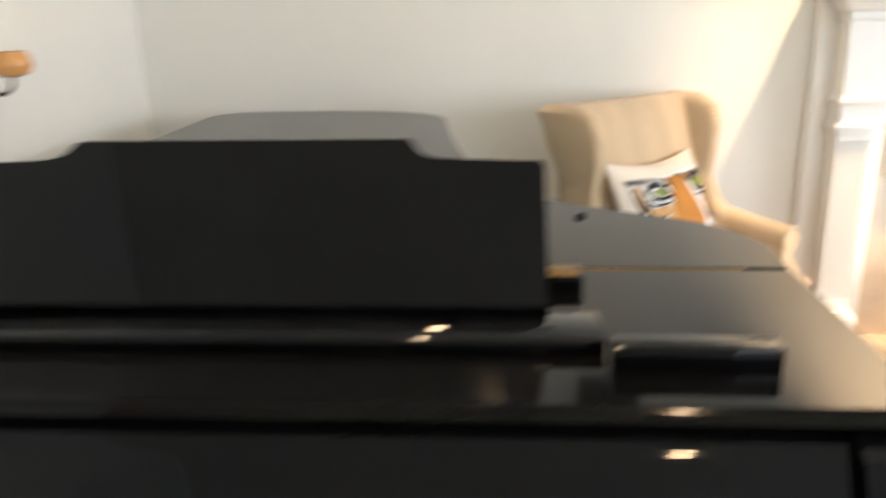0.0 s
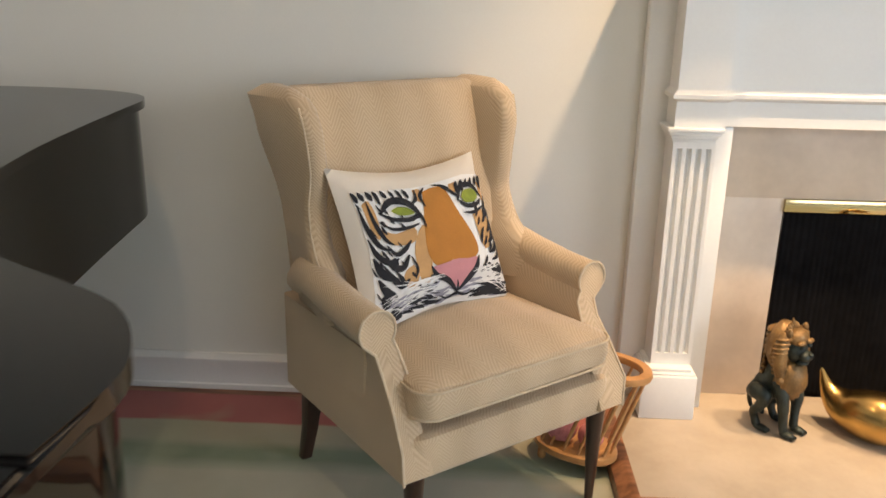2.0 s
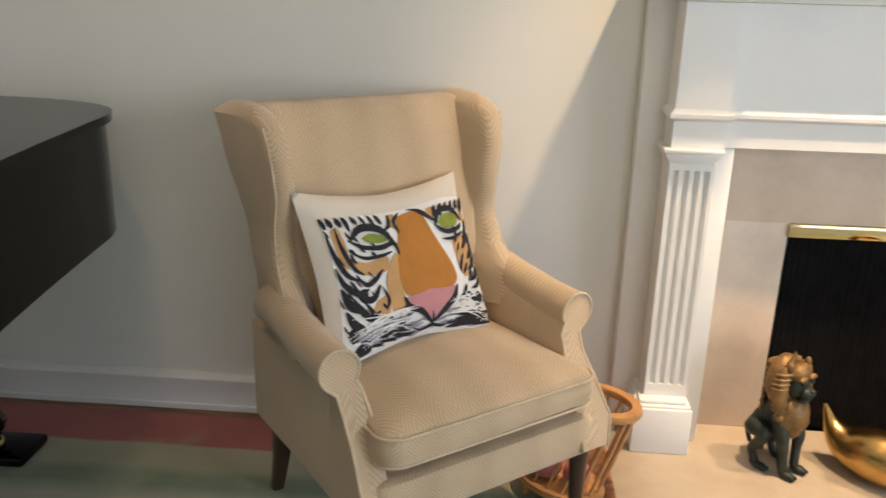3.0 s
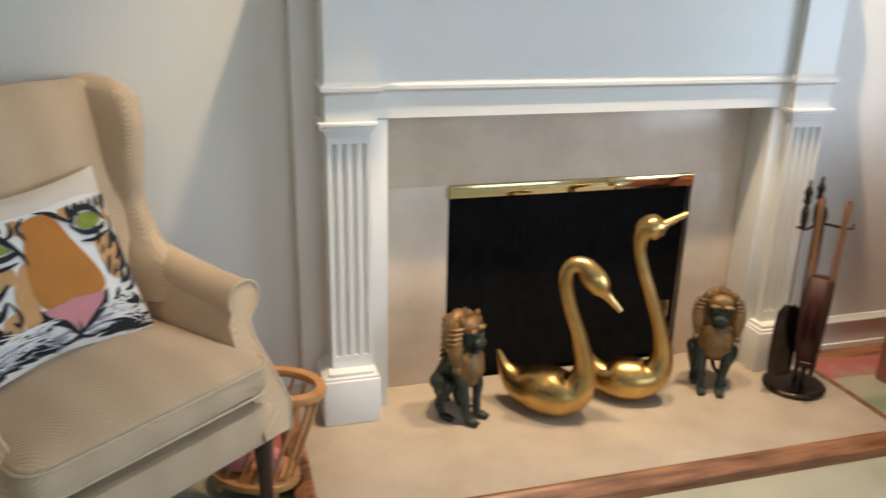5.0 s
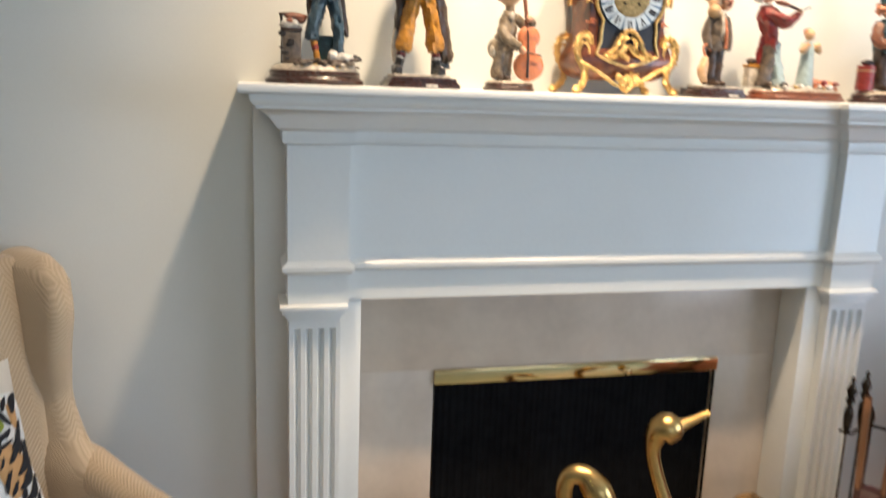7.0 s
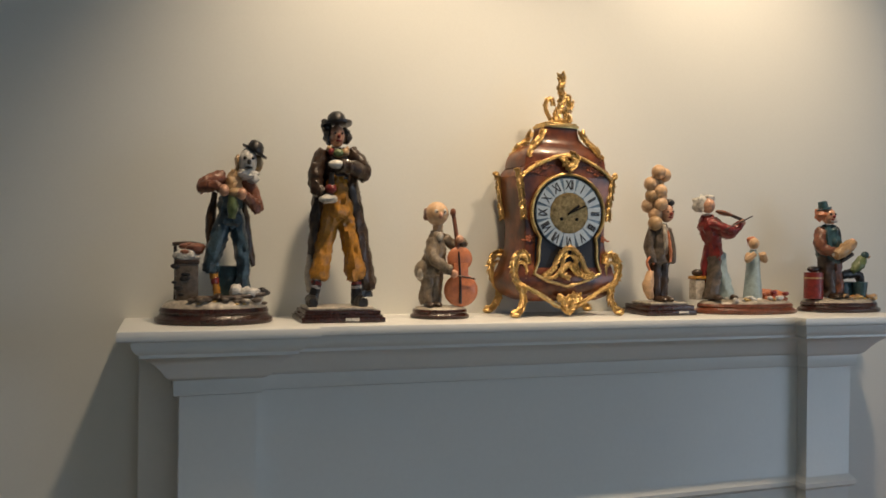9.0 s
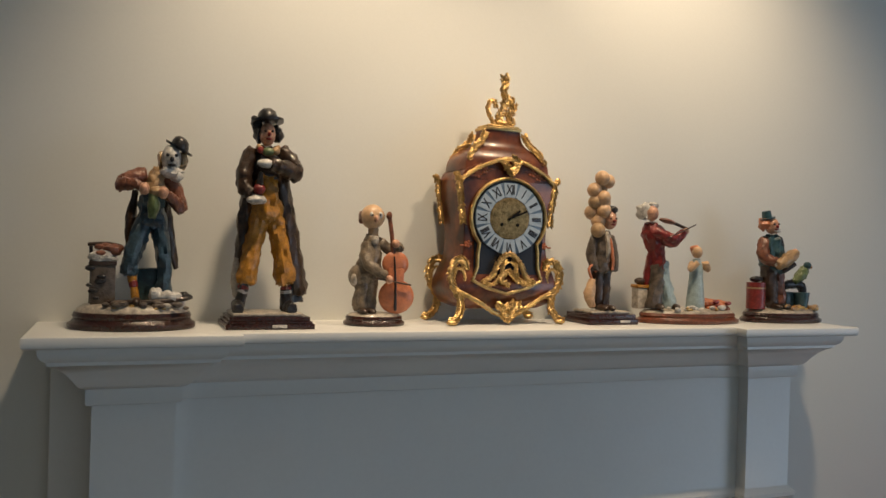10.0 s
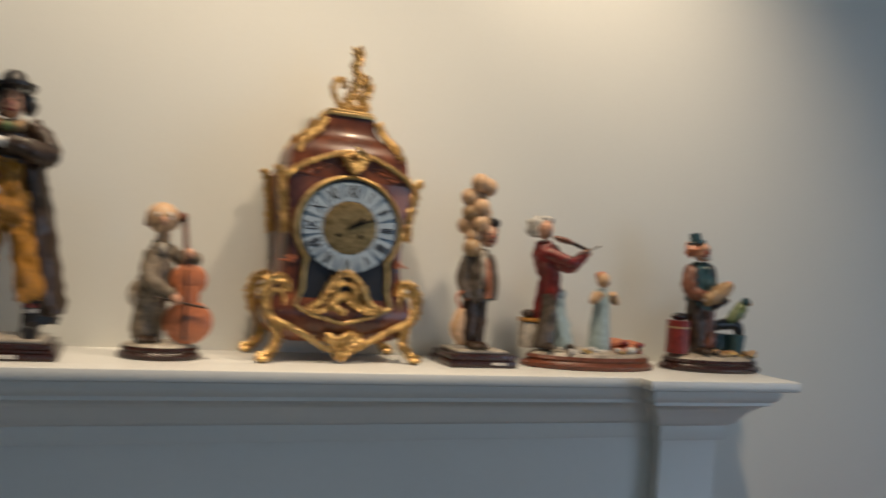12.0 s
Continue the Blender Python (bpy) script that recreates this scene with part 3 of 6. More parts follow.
def arm(s):
    """A rolled arm: a panel with a scroll along its top, whose front is a carved-looking scroll shape."""
    shape = [(0.255, 0.30), (0.335, 0.30), (0.338, 0.38), (0.330, 0.46), (0.326, 0.52), (0.330, 0.560)]
    for k in range(15):
        a = math.radians(-55 + 270 * k / 14)
        shape.append((0.322 + 0.046 * math.cos(a), 0.614 + 0.046 * math.sin(a)))
    shape += [(0.272, 0.56), (0.264, 0.50)]
    rings = []
    for v, k, dz in ((0.012, 0.965, 0), (0.016, 0.99, 0), (0.03, 1.0, 0), (0.15, 1.0, 0.004), (0.30, 1.0, 0.016), (0.40, 0.99, 0.030), (0.50, 0.93, 0.04), (0.54, 0.85, 0.03)):
        cu, cz = 0.305, 0.46
        rings.append([(s * (cu + (u - cu) * k + 0.01 * (0.3 - v)), v + back_off(z) * (0.54 - v) / 0.53, cz + (z - cz) * k + (dz if z > 0.5 else 0)) for u, z in shape])
    a = part("arm", loft(rings), CLOTH, chair)
    lip = [(s * (u + 0.003), 0.012 + back_off(z), z) for u, z in shape[1:]]
    part("piping", tube(lip, 0.004, 6, steps=1), PIPE, a)
    part("side_panel", loft([ring_at(s * 0.312, 0.40, z, 0.022, 0.22, 0.015) for z in (0.30, 0.302, 0.55, 0.556)]), CLOTH, chair)


arm(-1), arm(1)
part("back_panel", loft([ring_at(0, v, z, w, 0.02, 0.015) for z, v, w in ((0.30, 0.625, 0.30), (0.6, 0.63, 0.30), (0.9, 0.66, 0.31), (1.05, 0.69, 0.31))]), CLOTH, chair)
for s in (-1, 1):
    part("front_leg", lathe([(0.011, 0.0125), (0.012, 0.03), (0.015, 0.10), (0.021, 0.22), (0.024, 0.26), (0.026, 0.2895)], (s * 0.285, 0.055, 0), 14), MAHOG, chair)
    part("rear_leg", loft([ring_at(s * (0.262 + k * 0.01), 0.60 + k, z, h, h, 0.006, 2) for z, h, k in ((0.0125, 0.016, 0.07), (0.12, 0.019, 0.035), (0.24, 0.024, 0.01), (0.2895, 0.026, 0))]), MAHOG, chair)

# ---- printed cushion on the chair ----
WHITE = material("off_white_canvas", (0.72, 0.66, 0.57), 0.9, vary=0.06, scale=8, fine=350, bump=0.25)
P_ORANGE = material("orange_print", (0.47, 0.19, 0.035), 0.9, vary=0.12, scale=15, fine=300)
P_TAN = material("tan_print", (0.58, 0.33, 0.14), 0.9, vary=0.15, scale=15, fine=300)
P_BLACK = material("black_print", (0.018, 0.018, 0.022), 0.9, vary=0.2, scale=15, fine=300)
P_PINK = material("pink_print", (0.55, 0.24, 0.26), 0.9, vary=0.15, scale=15, fine=300)
P_GREEN = material("green_print", (0.23, 0.28, 0.04), 0.9, vary=0.25, scale=30, fine=300)
P_GREY = material("grey_print", (0.30, 0.29, 0.33), 0.9, vary=0.2, scale=30, fine=300)
P_WHITE = material("white_print", (0.80, 0.79, 0.76), 0.9, vary=0.04, scale=20, fine=300)

PW, PH, PT = 0.238, 0.204, 0.075
ax = Vector((0.715, 0.70, 0)).normalized()
dn = Vector((0.092, -0.105, -0.30)).normalized()
ax = (ax - dn * ax.dot(dn)).normalized()
nr = ax.cross(dn).normalized()
if nr.y > 0:
    nr = -nr
mat4 = Matrix((ax, -nr, -dn)).transposed().to_4x4()
pil_c = Vector((-0.745, -0.43, 0.893)) + dn * PH * 0.97
pillow = thing("throw_cushion", "white square cushion printed with orange, black and green shapes", "cushion", Matrix.Translation(pil_c) @ mat4)


def bulge(s, t, side=1, lift=0.0):
    """The cushion's skin at s, t in -1..1; pinched sides, pointed corners."""
    k = max(0.0, (1 - abs(s) ** 2.6)) ** 0.55 * max(0.0, (1 - abs(t) ** 2.6)) ** 0.55
    x = s * PW * (1 - 0.05 * (1 - t * t)) * (1 + 0.02 * abs(s * t))
    z = t * PH * (1 - 0.12 * (1 - s * s)) * (1 + 0.05 * abs(s * t))
    fold = 0.004 * math.sin(7 * s + 3 * t) * k
    return (x, -side * (PT * k + lift) + fold, z)


def skin(s0, s1, t0, t1, side, lift, n=22):
    bm = bmesh.new()
    v = [[bm.verts.new(bulge(s0 + (s1 - s0) * i / n, t0 + (t1 - t0) * j / n, side, lift)) for i in range(n + 1)] for j in range(n + 1)]
    for j in range(n):
        for i in range(n):
            bm.faces.new((v[j][i], v[j][i + 1], v[j + 1][i + 1], v[j + 1][i]))
    return bm


bm = merge(skin(-1, 1, -1, 1, 1, 0), skin(-1, 1, -1, 1, -1, 0))
bmesh.ops.remove_doubles(bm, verts=bm.verts, dist=0.0005)
part("cover", bm, WHITE, pillow)


def patch(bm, pts, lift, steps=3):
    """A flat printed shape laid on the skin; pts: a closed outline in s, t."""
    line = [(p.x, p.y) for p in smooth_line(list(pts) + [pts[0]], steps)[:-1]] if steps else pts
    lift *= 1.6
    one = bmesh.new()
    one.faces.new([one.verts.new((x, y, 0)) for x, y in line])
    bmesh.ops.triangulate(one, faces=one.faces[:])
    for _ in range(2):
        long = [e for e in one.edges if e.calc_length() > 0.10]
        if long:
            bmesh.ops.subdivide_edges(one, edges=long, cuts=2)
            bmesh.ops.triangulate(one, faces=one.faces[:])
    for v in one.verts:
        v.co.x -= 0.15 * max(0.0, 1 - v.co.x ** 2)
        v.co = Vector(bulge(max(-0.99, min(0.99, v.co.x)), max(-0.99, min(0.99, v.co.y)), 1, lift))
    return merge(bm, one)


def stroke(bm, pts, width, lift):
    """A printed stripe, tapered at both ends."""
    line = smooth_line([(*p, 0) for p in pts], 4)
    left, right, n = [], [], len(line)
    for i, p in enumerate(line):
        a, b = line[max(i - 1, 0)], line[min(i + 1, n - 1)]
        d = (b - a).normalized()
        w = width * (0.15 + math.sin(math.pi * (i + 0.3) / n)) * 0.5
        left.append((p.x - d.y * w, p.y + d.x * w)), right.append((p.x + d.y * w, p.y - d.x * w))
    return patch(bm, left + right[::-1], lift, 0)


bm = patch(None, [(-0.84, 0.66), (0, 0.70), (0.93, 0.70), (0.95, 0), (0.94, -0.93), (0, -0.95), (-0.80, -0.93), (-0.83, 0)], 0.0012)
part("print_ground", bm, P_WHITE, pillow)
bm = patch(None, [(0.08, 0.62), (0.22, 0.66), (0.36, 0.62), (0.44, 0.3), (0.58, -0.1), (0.61, -0.34), (0.48, -0.44), (0.25, -0.40), (0.0, -0.44), (-0.10, -0.2), (-0.06, 0.15), (0.02, 0.4)], 0.0024)
part("print_band", bm, P_ORANGE, pillow)
for shape in ([(-0.08, 0.16), (-0.02, 0.0), (-0.06, -0.3), (-0.08, -0.60), (-0.22, -0.56), (-0.26, -0.2), (-0.18, 0.04)],
              [(-0.64, 0.20), (-0.44, 0.10), (-0.20, 0.14), (-0.22, -0.04), (-0.42, -0.06), (-0.58, 0.02)],
              [(-0.30, -0.34), (-0.24, -0.5), (-0.34, -0.66), (-0.46, -0.56), (-0.42, -0.40)],
              [(0.64, 0.18), (0.80, 0.24), (0.90, 0.05), (0.86, -0.2), (0.72, -0.32), (0.66, -0.05)],
              [(-0.76, 0.52), (-0.66, 0.56), (-0.62, 0.30), (-0.66, 0.06), (-0.74, 0.22)],
              [(-0.04, 0.66), (0.06, 0.66), (0.02, 0.48), (-0.05, 0.52)], [(0.44, 0.66), (0.54, 0.66), (0.48, 0.52), (0.42, 0.54)],
              [(0.86, 0.60), (0.93, 0.56), (0.92, 0.34), (0.87, 0.4)]):
    part("print_patch", patch(None, shape, 0.0020), P_TAN, pillow)
bm = patch(None, [(-0.06, -0.44), (0.14, -0.42), (0.28, -0.40), (0.44, -0.42), (0.58, -0.42), (0.50, -0.58), (0.36, -0.74), (0.26, -0.78), (0.14, -0.70), (0.02, -0.56)], 0.0032)
part("print_wedge", bm, P_PINK, pillow)
for shape in ([(-0.44, 0.40), (-0.34, 0.44), (-0.22, 0.41), (-0.15, 0.33), (-0.26, 0.31), (-0.38, 0.34)], [(0.53, 0.44), (0.60, 0.53), (0.74, 0.52), (0.80, 0.42), (0.72, 0.35), (0.58, 0.35)]):
    part("print_oval", patch(None, shape, 0.0038), P_GREEN, pillow)
rnd = random.Random(5)
bm = stroke(None, [(-0.58, 0.38), (-0.42, 0.52), (-0.20, 0.48), (-0.06, 0.26)], 0.09, 0.0042)
for line, w in (([(-0.60, 0.40), (-0.44, 0.29), (-0.24, 0.25), (-0.08, 0.28), (-0.04, 0.12)], 0.07), ([(-0.62, 0.28), (-0.46, 0.16), (-0.26, 0.15), (-0.12, 0.18)], 0.05),
                ([(0.48, 0.40), (0.56, 0.58), (0.74, 0.58), (0.86, 0.40)], 0.08), ([(0.48, 0.42), (0.58, 0.31), (0.72, 0.30), (0.84, 0.36)], 0.07), ([(0.52, 0.22), (0.66, 0.20), (0.84, 0.26)], 0.05),
                ([(-0.34, 0.41), (-0.29, 0.37), (-0.33, 0.34)], 0.07), ([(0.66, 0.48), (0.70, 0.44), (0.66, 0.40)], 0.07),
                ([(-0.70, 0.56), (-0.68, 0.30), (-0.60, 0.06), (-0.50, -0.04)], 0.06), ([(-0.82, 0.50), (-0.79, 0.24), (-0.70, 0.0), (-0.56, -0.10)], 0.07),
                ([(-0.60, -0.02), (-0.50, -0.16), (-0.38, -0.12), (-0.28, -0.02)], 0.07), ([(-0.82, 0.10), (-0.76, -0.10), (-0.62, -0.24), (-0.48, -0.22)], 0.08),
                ([(-0.66, -0.10), (-0.58, -0.30), (-0.44, -0.34), (-0.34, -0.20)], 0.09), ([(-0.81, -0.14), (-0.74, -0.34), (-0.60, -0.46)], 0.11), ([(-0.70, -0.26), (-0.62, -0.42), (-0.50, -0.56), (-0.38, -0.50)], 0.09),
                ([(-0.80, -0.40), (-0.72, -0.56), (-0.58, -0.66)], 0.10), ([(-0.56, -0.36), (-0.48, -0.48), (-0.44, -0.60)], 0.05), ([(-0.32, -0.22), (-0.26, -0.40), (-0.30, -0.52)], 0.04),
                ([(0.94, 0.42), (0.86, 0.18), (0.76, 0.04)], 0.06), ([(0.95, 0.22), (0.90, 0.0), (0.80, -0.10)], 0.07), ([(0.95, 0.04), (0.88, -0.16), (0.78, -0.24)], 0.07), ([(0.95, -0.14), (0.88, -0.32), (0.76, -0.38)], 0.07), ([(0.95, -0.30), (0.88, -0.44), (0.78, -0.48)], 0.05), ([(0.76, -0.02), (0.70, -0.14), (0.68, -0.24)], 0.04),
                ([(-0.02, 0.66), (-0.06, 0.52), (-0.14, 0.46)], 0.05), ([(0.12, 0.68), (0.02, 0.56), (0.04, 0.40)], 0.05), ([(0.30, 0.68), (0.40, 0.58), (0.50, 0.46)], 0.05), ([(0.22, 0.70), (0.34, 0.66), (0.42, 0.60)], 0.04),
                ([(-0.08, -0.42), (-0.02, -0.56), (0.12, -0.66), (0.25, -0.84)], 0.08), ([(0.60, -0.40), (0.54, -0.56), (0.40, -0.70), (0.25, -0.84)], 0.08), ([(0.25, -0.68), (0.26, -0.78), (0.25, -0.90)], 0.03), ([(0.02, -0.84), (0.14, -0.90), (0.25, -0.86), (0.38, -0.90), (0.50, -0.84)], 0.04)):
    stroke(bm, line, w * 0.82, 0.0034)
for s in (-0.80, -0.72, -0.62, -0.54, -0.44, -0.34, -0.24, -0.15, 0.50, 0.58, 0.66, 0.74, 0.82, 0.90):
    d = 0.05 if s > 0.3 else -0.04
    stroke(bm, [(s + d, 0.68), (s + d * 0.4, 0.62), (s, rnd.uniform(0.50, 0.58))], rnd.uniform(0.035, 0.06), 0.0034)
for k in range(44):
    side_s = rnd.choice((-1, 1))
    s = 0.25 + side_s * rnd.uniform(0.25, 1.0 if side_s < 0 else 0.66)
    t = rnd.uniform(-0.93, -0.78)
    w = rnd.uniform(0.06, 0.13)
    stroke(bm, [(s - w, t + rnd.uniform(-0.02, 0.02) - side_s * 0.02), (s, t), (s + w, t + rnd.uniform(-0.02, 0.02) + side_s * 0.03)], rnd.uniform(0.014, 0.038), 0.0030)
for k in range(34):
    side_s = rnd.choice((-1, 1))
    s, t = (rnd.uniform(-0.34, -0.02) if side_s < 0 else rnd.uniform(0.60, 0.86)), rnd.uniform(-0.76, -0.52)
    stroke(bm, [(s - 0.025, t), (s, t + 0.006), (s + 0.025, t)], 0.025, 0.0034)
for shape in ([(-0.78, -0.90), (-0.66, -0.80), (-0.54, -0.84), (-0.50, -0.93), (-0.66, -0.945)], [(-0.80, -0.62), (-0.72, -0.60), (-0.66, -0.72), (-0.76, -0.76)], [(-0.62, -0.22), (-0.52, -0.20), (-0.50, -0.30), (-0.60, -0.34)], [(0.74, -0.60), (0.86, -0.52), (0.92, -0.60), (0.84, -0.70)]):
    patch(bm, shape, 0.0030)
for k in range(46):
    # short hatching that fans out from the middle over both sides
    left = k % 2 == 0
    s, t = (rnd.uniform(-0.80, -0.28) if left else rnd.uniform(0.66, 0.93)), rnd.uniform(-0.70, 0.46)
    d = -1 if left else 1
    stroke(bm, [(s, t), (s + d * 0.03, t + 0.05), (s + d * 0.05, t + rnd.uniform(0.08, 0.13))], rnd.uniform(0.016, 0.034), 0.0034)
part("print_lining", bm, P_BLACK, pillow)
bm = None
for k in range(40):
    s = rnd.uniform(-0.72, 0.85)
    t = rnd.uniform(-0.93, -0.66)
    bm = stroke(bm, [(s - 0.10, t + 0.02 * (1 if s < 0.25 else -1)), (s, t), (s + 0.09, t + 0.03)], 0.035, 0.0026)
part("print_shading", bm, P_GREY, pillow)
bm = None
for k in range(34):
    # fine pale lines that sweep outward over the lower half
    d = -1 if k % 2 else 1
    s, t = 0.25 + d * rnd.uniform(0.16, 0.34), rnd.uniform(-0.78, -0.56)
    e = 0.25 + d * (rnd.uniform(0.72, 1.04) if d < 0 else rnd.uniform(0.48, 0.68))
    bm = stroke(bm, [(s, t), ((s + e) / 2, t + rnd.uniform(-0.04, 0.05)), (e, t + rnd.uniform(-0.14, 0.10))], 0.012, 0.0044)
tagged(part("print_lines", bm, P_WHITE, pillow), kind="stuff")

# ---- sofa ----
sofa = thing("sofa", "salmon pink upholstered sofa with a rolled arm and skirt", "sofa", pose(1.915, -0.25, 0))
SL, SD = 2.1, 0.92


def prism_y(shape, y0, y1, bevel=0.0):
    return plate(shape, y0, y1, Matrix(), bevel=bevel)


part("base", box(0.05, SL - 0.05, -SD + 0.03, -0.02, 0.20, 0.42, 0.02, seg=3), PINK, sofa)
for s, x in ((1, 0.0), (-1, SL)):
    shape = [(x + s * 0.03, 0.20), (x + s * 0.20, 0.20), (x + s * 0.20, 0.46)]
    for k in range(16):
        a = math.radians(-20 + 245 * k / 15)
        shape.append((x + s * (0.060 + 0.124 * math.cos(a)), 0.545 + 0.095 * math.sin(a)))
    shape.append((x + s * 0.03, 0.46))
    a_ = part("arm", prism_y(shape, -SD, -0.01, 0.012), PINK, sofa)
part("back", loft([[(x, y, z) for x, y in rounded((SL + 0.07) / 2 - e, 0.11 - e, 0.035, 5, SL / 2, -0.13 + k)] for z, k, e in ((0.3, 0, 0), (0.6, 0.01, 0), (0.735, 0.03, 0), (0.76, 0.035, 0.008), (0.778, 0.04, 0.025), (0.784, 0.04, 0.05))]), PINK, sofa)


def puff(hx, hy, hz, n=10):
    """A soft stuffed block."""
    one = bmesh.new()
    bmesh.ops.create_cube(one, size=2)
    bmesh.ops.subdivide_edges(one, edges=one.edges[:], cuts=n, use_grid_fill=True)
    for v in one.verts:
        x, y, z = v.co
        sx, sy, sz = (1 - 0.10 * (1 - a * a) * 0 - 0.07 * (b * b * b * b + c * c * c * c) / 2 for a, b, c in ((x, y, z), (y, x, z), (z, x, y)))
        w = 0.012 * noise.noise(Vector((x * 2, y * 2, z * 2 + hx * 9)))
        v.co = ((x * sx) * hx + w, (y * sy) * hy + w, (z * (1 + 0.18 * (1 - x * x) * (1 - y * y))) * hz * (1 - 0.25 * (x * x * y * y)) + w)
    return one


for k in range(3):
    x = 0.21 + (SL - 0.42) * (k + 0.5) / 3
    b = puff(0.285, 0.30, 0.075)
    b.transform(Matrix.Translation((x, -0.56, 0.49)))
    part("seat_cushion", b, PINK, sofa)
    x -= (0.22, 0.10, 0.0)[k]
    b = puff(0.31, 0.10, 0.165)
    b.transform(pose(x, -0.30, 0.735, -14))
    c = part("back_cushion", b, PINK, sofa)
    loop = [(x + 0.296 * sx, -0.365 + 0.05 * sz, 0.735 + 0.150 * sz) for sx, sz in ((-1, -0.9), (-1, 0.9), (-0.9, 1), (0.9, 1), (1, 0.9), (1, -0.9))]
    part("piping", tube(loop, 0.005, 6, steps=2), PINK, c)
# pleated skirt
bm = bmesh.new()
path = [(0.016, -0.01), (0.016, -SD - 0.014), (SL - 0.016, -SD - 0.014), (SL - 0.016, -0.01)]
pts = []
for (xa, ya), (xb, yb) in zip(path, path[1:]):
    n = int(Vector((xb - xa, yb - ya)).length / 0.03)
    pts += [(xa + (xb - xa) * i / n, ya + (yb - ya) * i / n) for i in range(n)]
pts.append(path[-1])
lo = [bm.verts.new((x - 0.004 + 0.004 * math.sin(i * 0.7), y - 0.004 * math.sin(i * 0.9), 0.016)) for i, (x, y) in enumerate(pts)]
hi = [bm.verts.new((x, y, 0.27)) for x, y in pts]
for i in range(len(pts) - 1):
    bm.faces.new((lo[i], lo[i + 1], hi[i + 1], hi[i]))
bmesh.ops.solidify(bm, geom=bm.faces[:], thickness=0.006)
part("skirt", bm, PINK, sofa)


# ---- sculpted things: one mesh with several paints ----
class Sculpt:
    """Gathers shapes, each in one of the paints, in centimetres, into one mesh."""

    def __init__(self, paints):
        self.bm, self.paints, self.rnd, self.slim = bmesh.new(), paints, random.Random(11), 1.0
        self.shift, self.sx, self.folds = 0.0, 1.0, 0.24

    def put(self, one, paint):
        for f in one.faces:
            f.material_index = paint
        for v in one.verts:
            v.co.x = v.co.x * self.sx + self.shift
        merge(self.bm, one)

    def rod(self, paint, pts, radius, seg=10, flat=1.0, steps=4):
        radius = [r * self.slim for r in radius] if isinstance(radius, list) else [radius * self.slim] * len(pts)
        a, b = Vector(pts[0]), Vector(pts[-1])
        da, db = (a - Vector(pts[1])).normalized(), (b - Vector(pts[-2])).normalized()
        line = [tuple(a + da * radius[0] * 0.28)] + list(pts) + [tuple(b + db * radius[-1] * 0.22)]
        one = tube(line, [radius[0] * 0.55] + radius + [radius[-1] * 0.62], 20 if max(radius) > 0.8 else seg, steps=max(steps, 8), flat=flat)
        if self.folds and max(radius) > 0.8:
            one.normal_update()
            for v in one.verts:
                q = Vector((v.co.x * 0.75, v.co.y * 0.75, v.co.z * 0.32))
                v.co += v.normal * max(radius) * self.folds * (noise.noise(q * 1.3) + 0.7 * noise.noise(q * 3.1 + Vector((7, 3, 1))) + 0.55 * abs(noise.noise(q * 4.6 + Vector((2, 8, 5)))) - 0.12)
        self.put(one, paint)

    def blob(self, paint, at, r, m=None, seg=12, rings=8, rough=0.0):
        one = ball(at, r, None, seg, rings, m)
        if rough:
            for v in one.verts:
                v.co += Vector((v.co - Vector(at))) * rough * noise.noise(v.co * 0.9 + Vector(at))
        self.put(one, paint)

    def turned(self, paint, profile, at=(0, 0, 0), seg=24, squash=1.0, m=None):
        one = lathe(profile, at, seg, None, squash)
        if m is not None:
            one.transform(m)
        self.put(one, paint)

    def block(self, paint, x0, x1, y0, y1, z0, z1, bevel=0.15, m=None):
        self.put(box(x0, x1, y0, y1, z0, z1, bevel, None, m), paint)

    def crumbs(self, paint, at, spread, n, r):
        for _ in range(n):
            p = [a + self.rnd.uniform(-s, s) for a, s in zip(at, spread)]
            k = r * self.rnd.uniform(0.6, 1.3)
            self.blob(paint, p, (k * 1.4, k, k * 0.8), seg=7, rings=5)

    def done(self, name, label, category, m, group=""):
        ob = part(name, self.bm, self.paints, None)
        me = ob.data
        me.transform(Matrix.Diagonal((0.01, 0.01, 0.01, 1)))
        ob.matrix_world = m
        return tagged(ob, label, category, group)


GLAZE = dict(rough=0.34, vary=0.6, scale=90, fine=330, bump=0.45, coat=0.2)


def paint(name, color, **k):
    return material(name, color, **{**GLAZE, **k})


F_WOOD = paint("figurine_base_wood", (0.032, 0.009, 0.006), rough=0.25)
F_RWOOD = paint("reddish_base_wood", (0.15, 0.045, 0.02), rough=0.28)
F_PLASTER = paint("cream_plaster", (0.42, 0.37, 0.30), vary=0.6)
F_WHITE = paint("white_glaze", (0.55, 0.53, 0.49))
F_BLUE = paint("denim_glaze", (0.030, 0.058, 0.080), vary=0.7)
F_RUST = paint("rust_glaze", (0.18, 0.066, 0.035), vary=0.65)
F_SKIN = paint("flesh_glaze", (0.55, 0.30, 0.19))
F_BLACK = paint("black_glaze", (0.015, 0.013, 0.013), vary=0.4)
F_BROWN = paint("brown_glaze", (0.042, 0.024, 0.014), vary=0.8)
F_YELLOW = paint("ochre_glaze", (0.42, 0.19, 0.020), vary=0.5)
F_RED = paint("red_glaze", (0.20, 0.020, 0.016), vary=0.5)
F_TAN = paint("tan_glaze", (0.40, 0.26, 0.13), vary=0.35)
F_GREY = paint("taupe_glaze", (0.105, 0.082, 0.062), vary=0.65)
F_SUIT = paint("beige_suit_glaze", (0.20, 0.155, 0.105), vary=0.65)
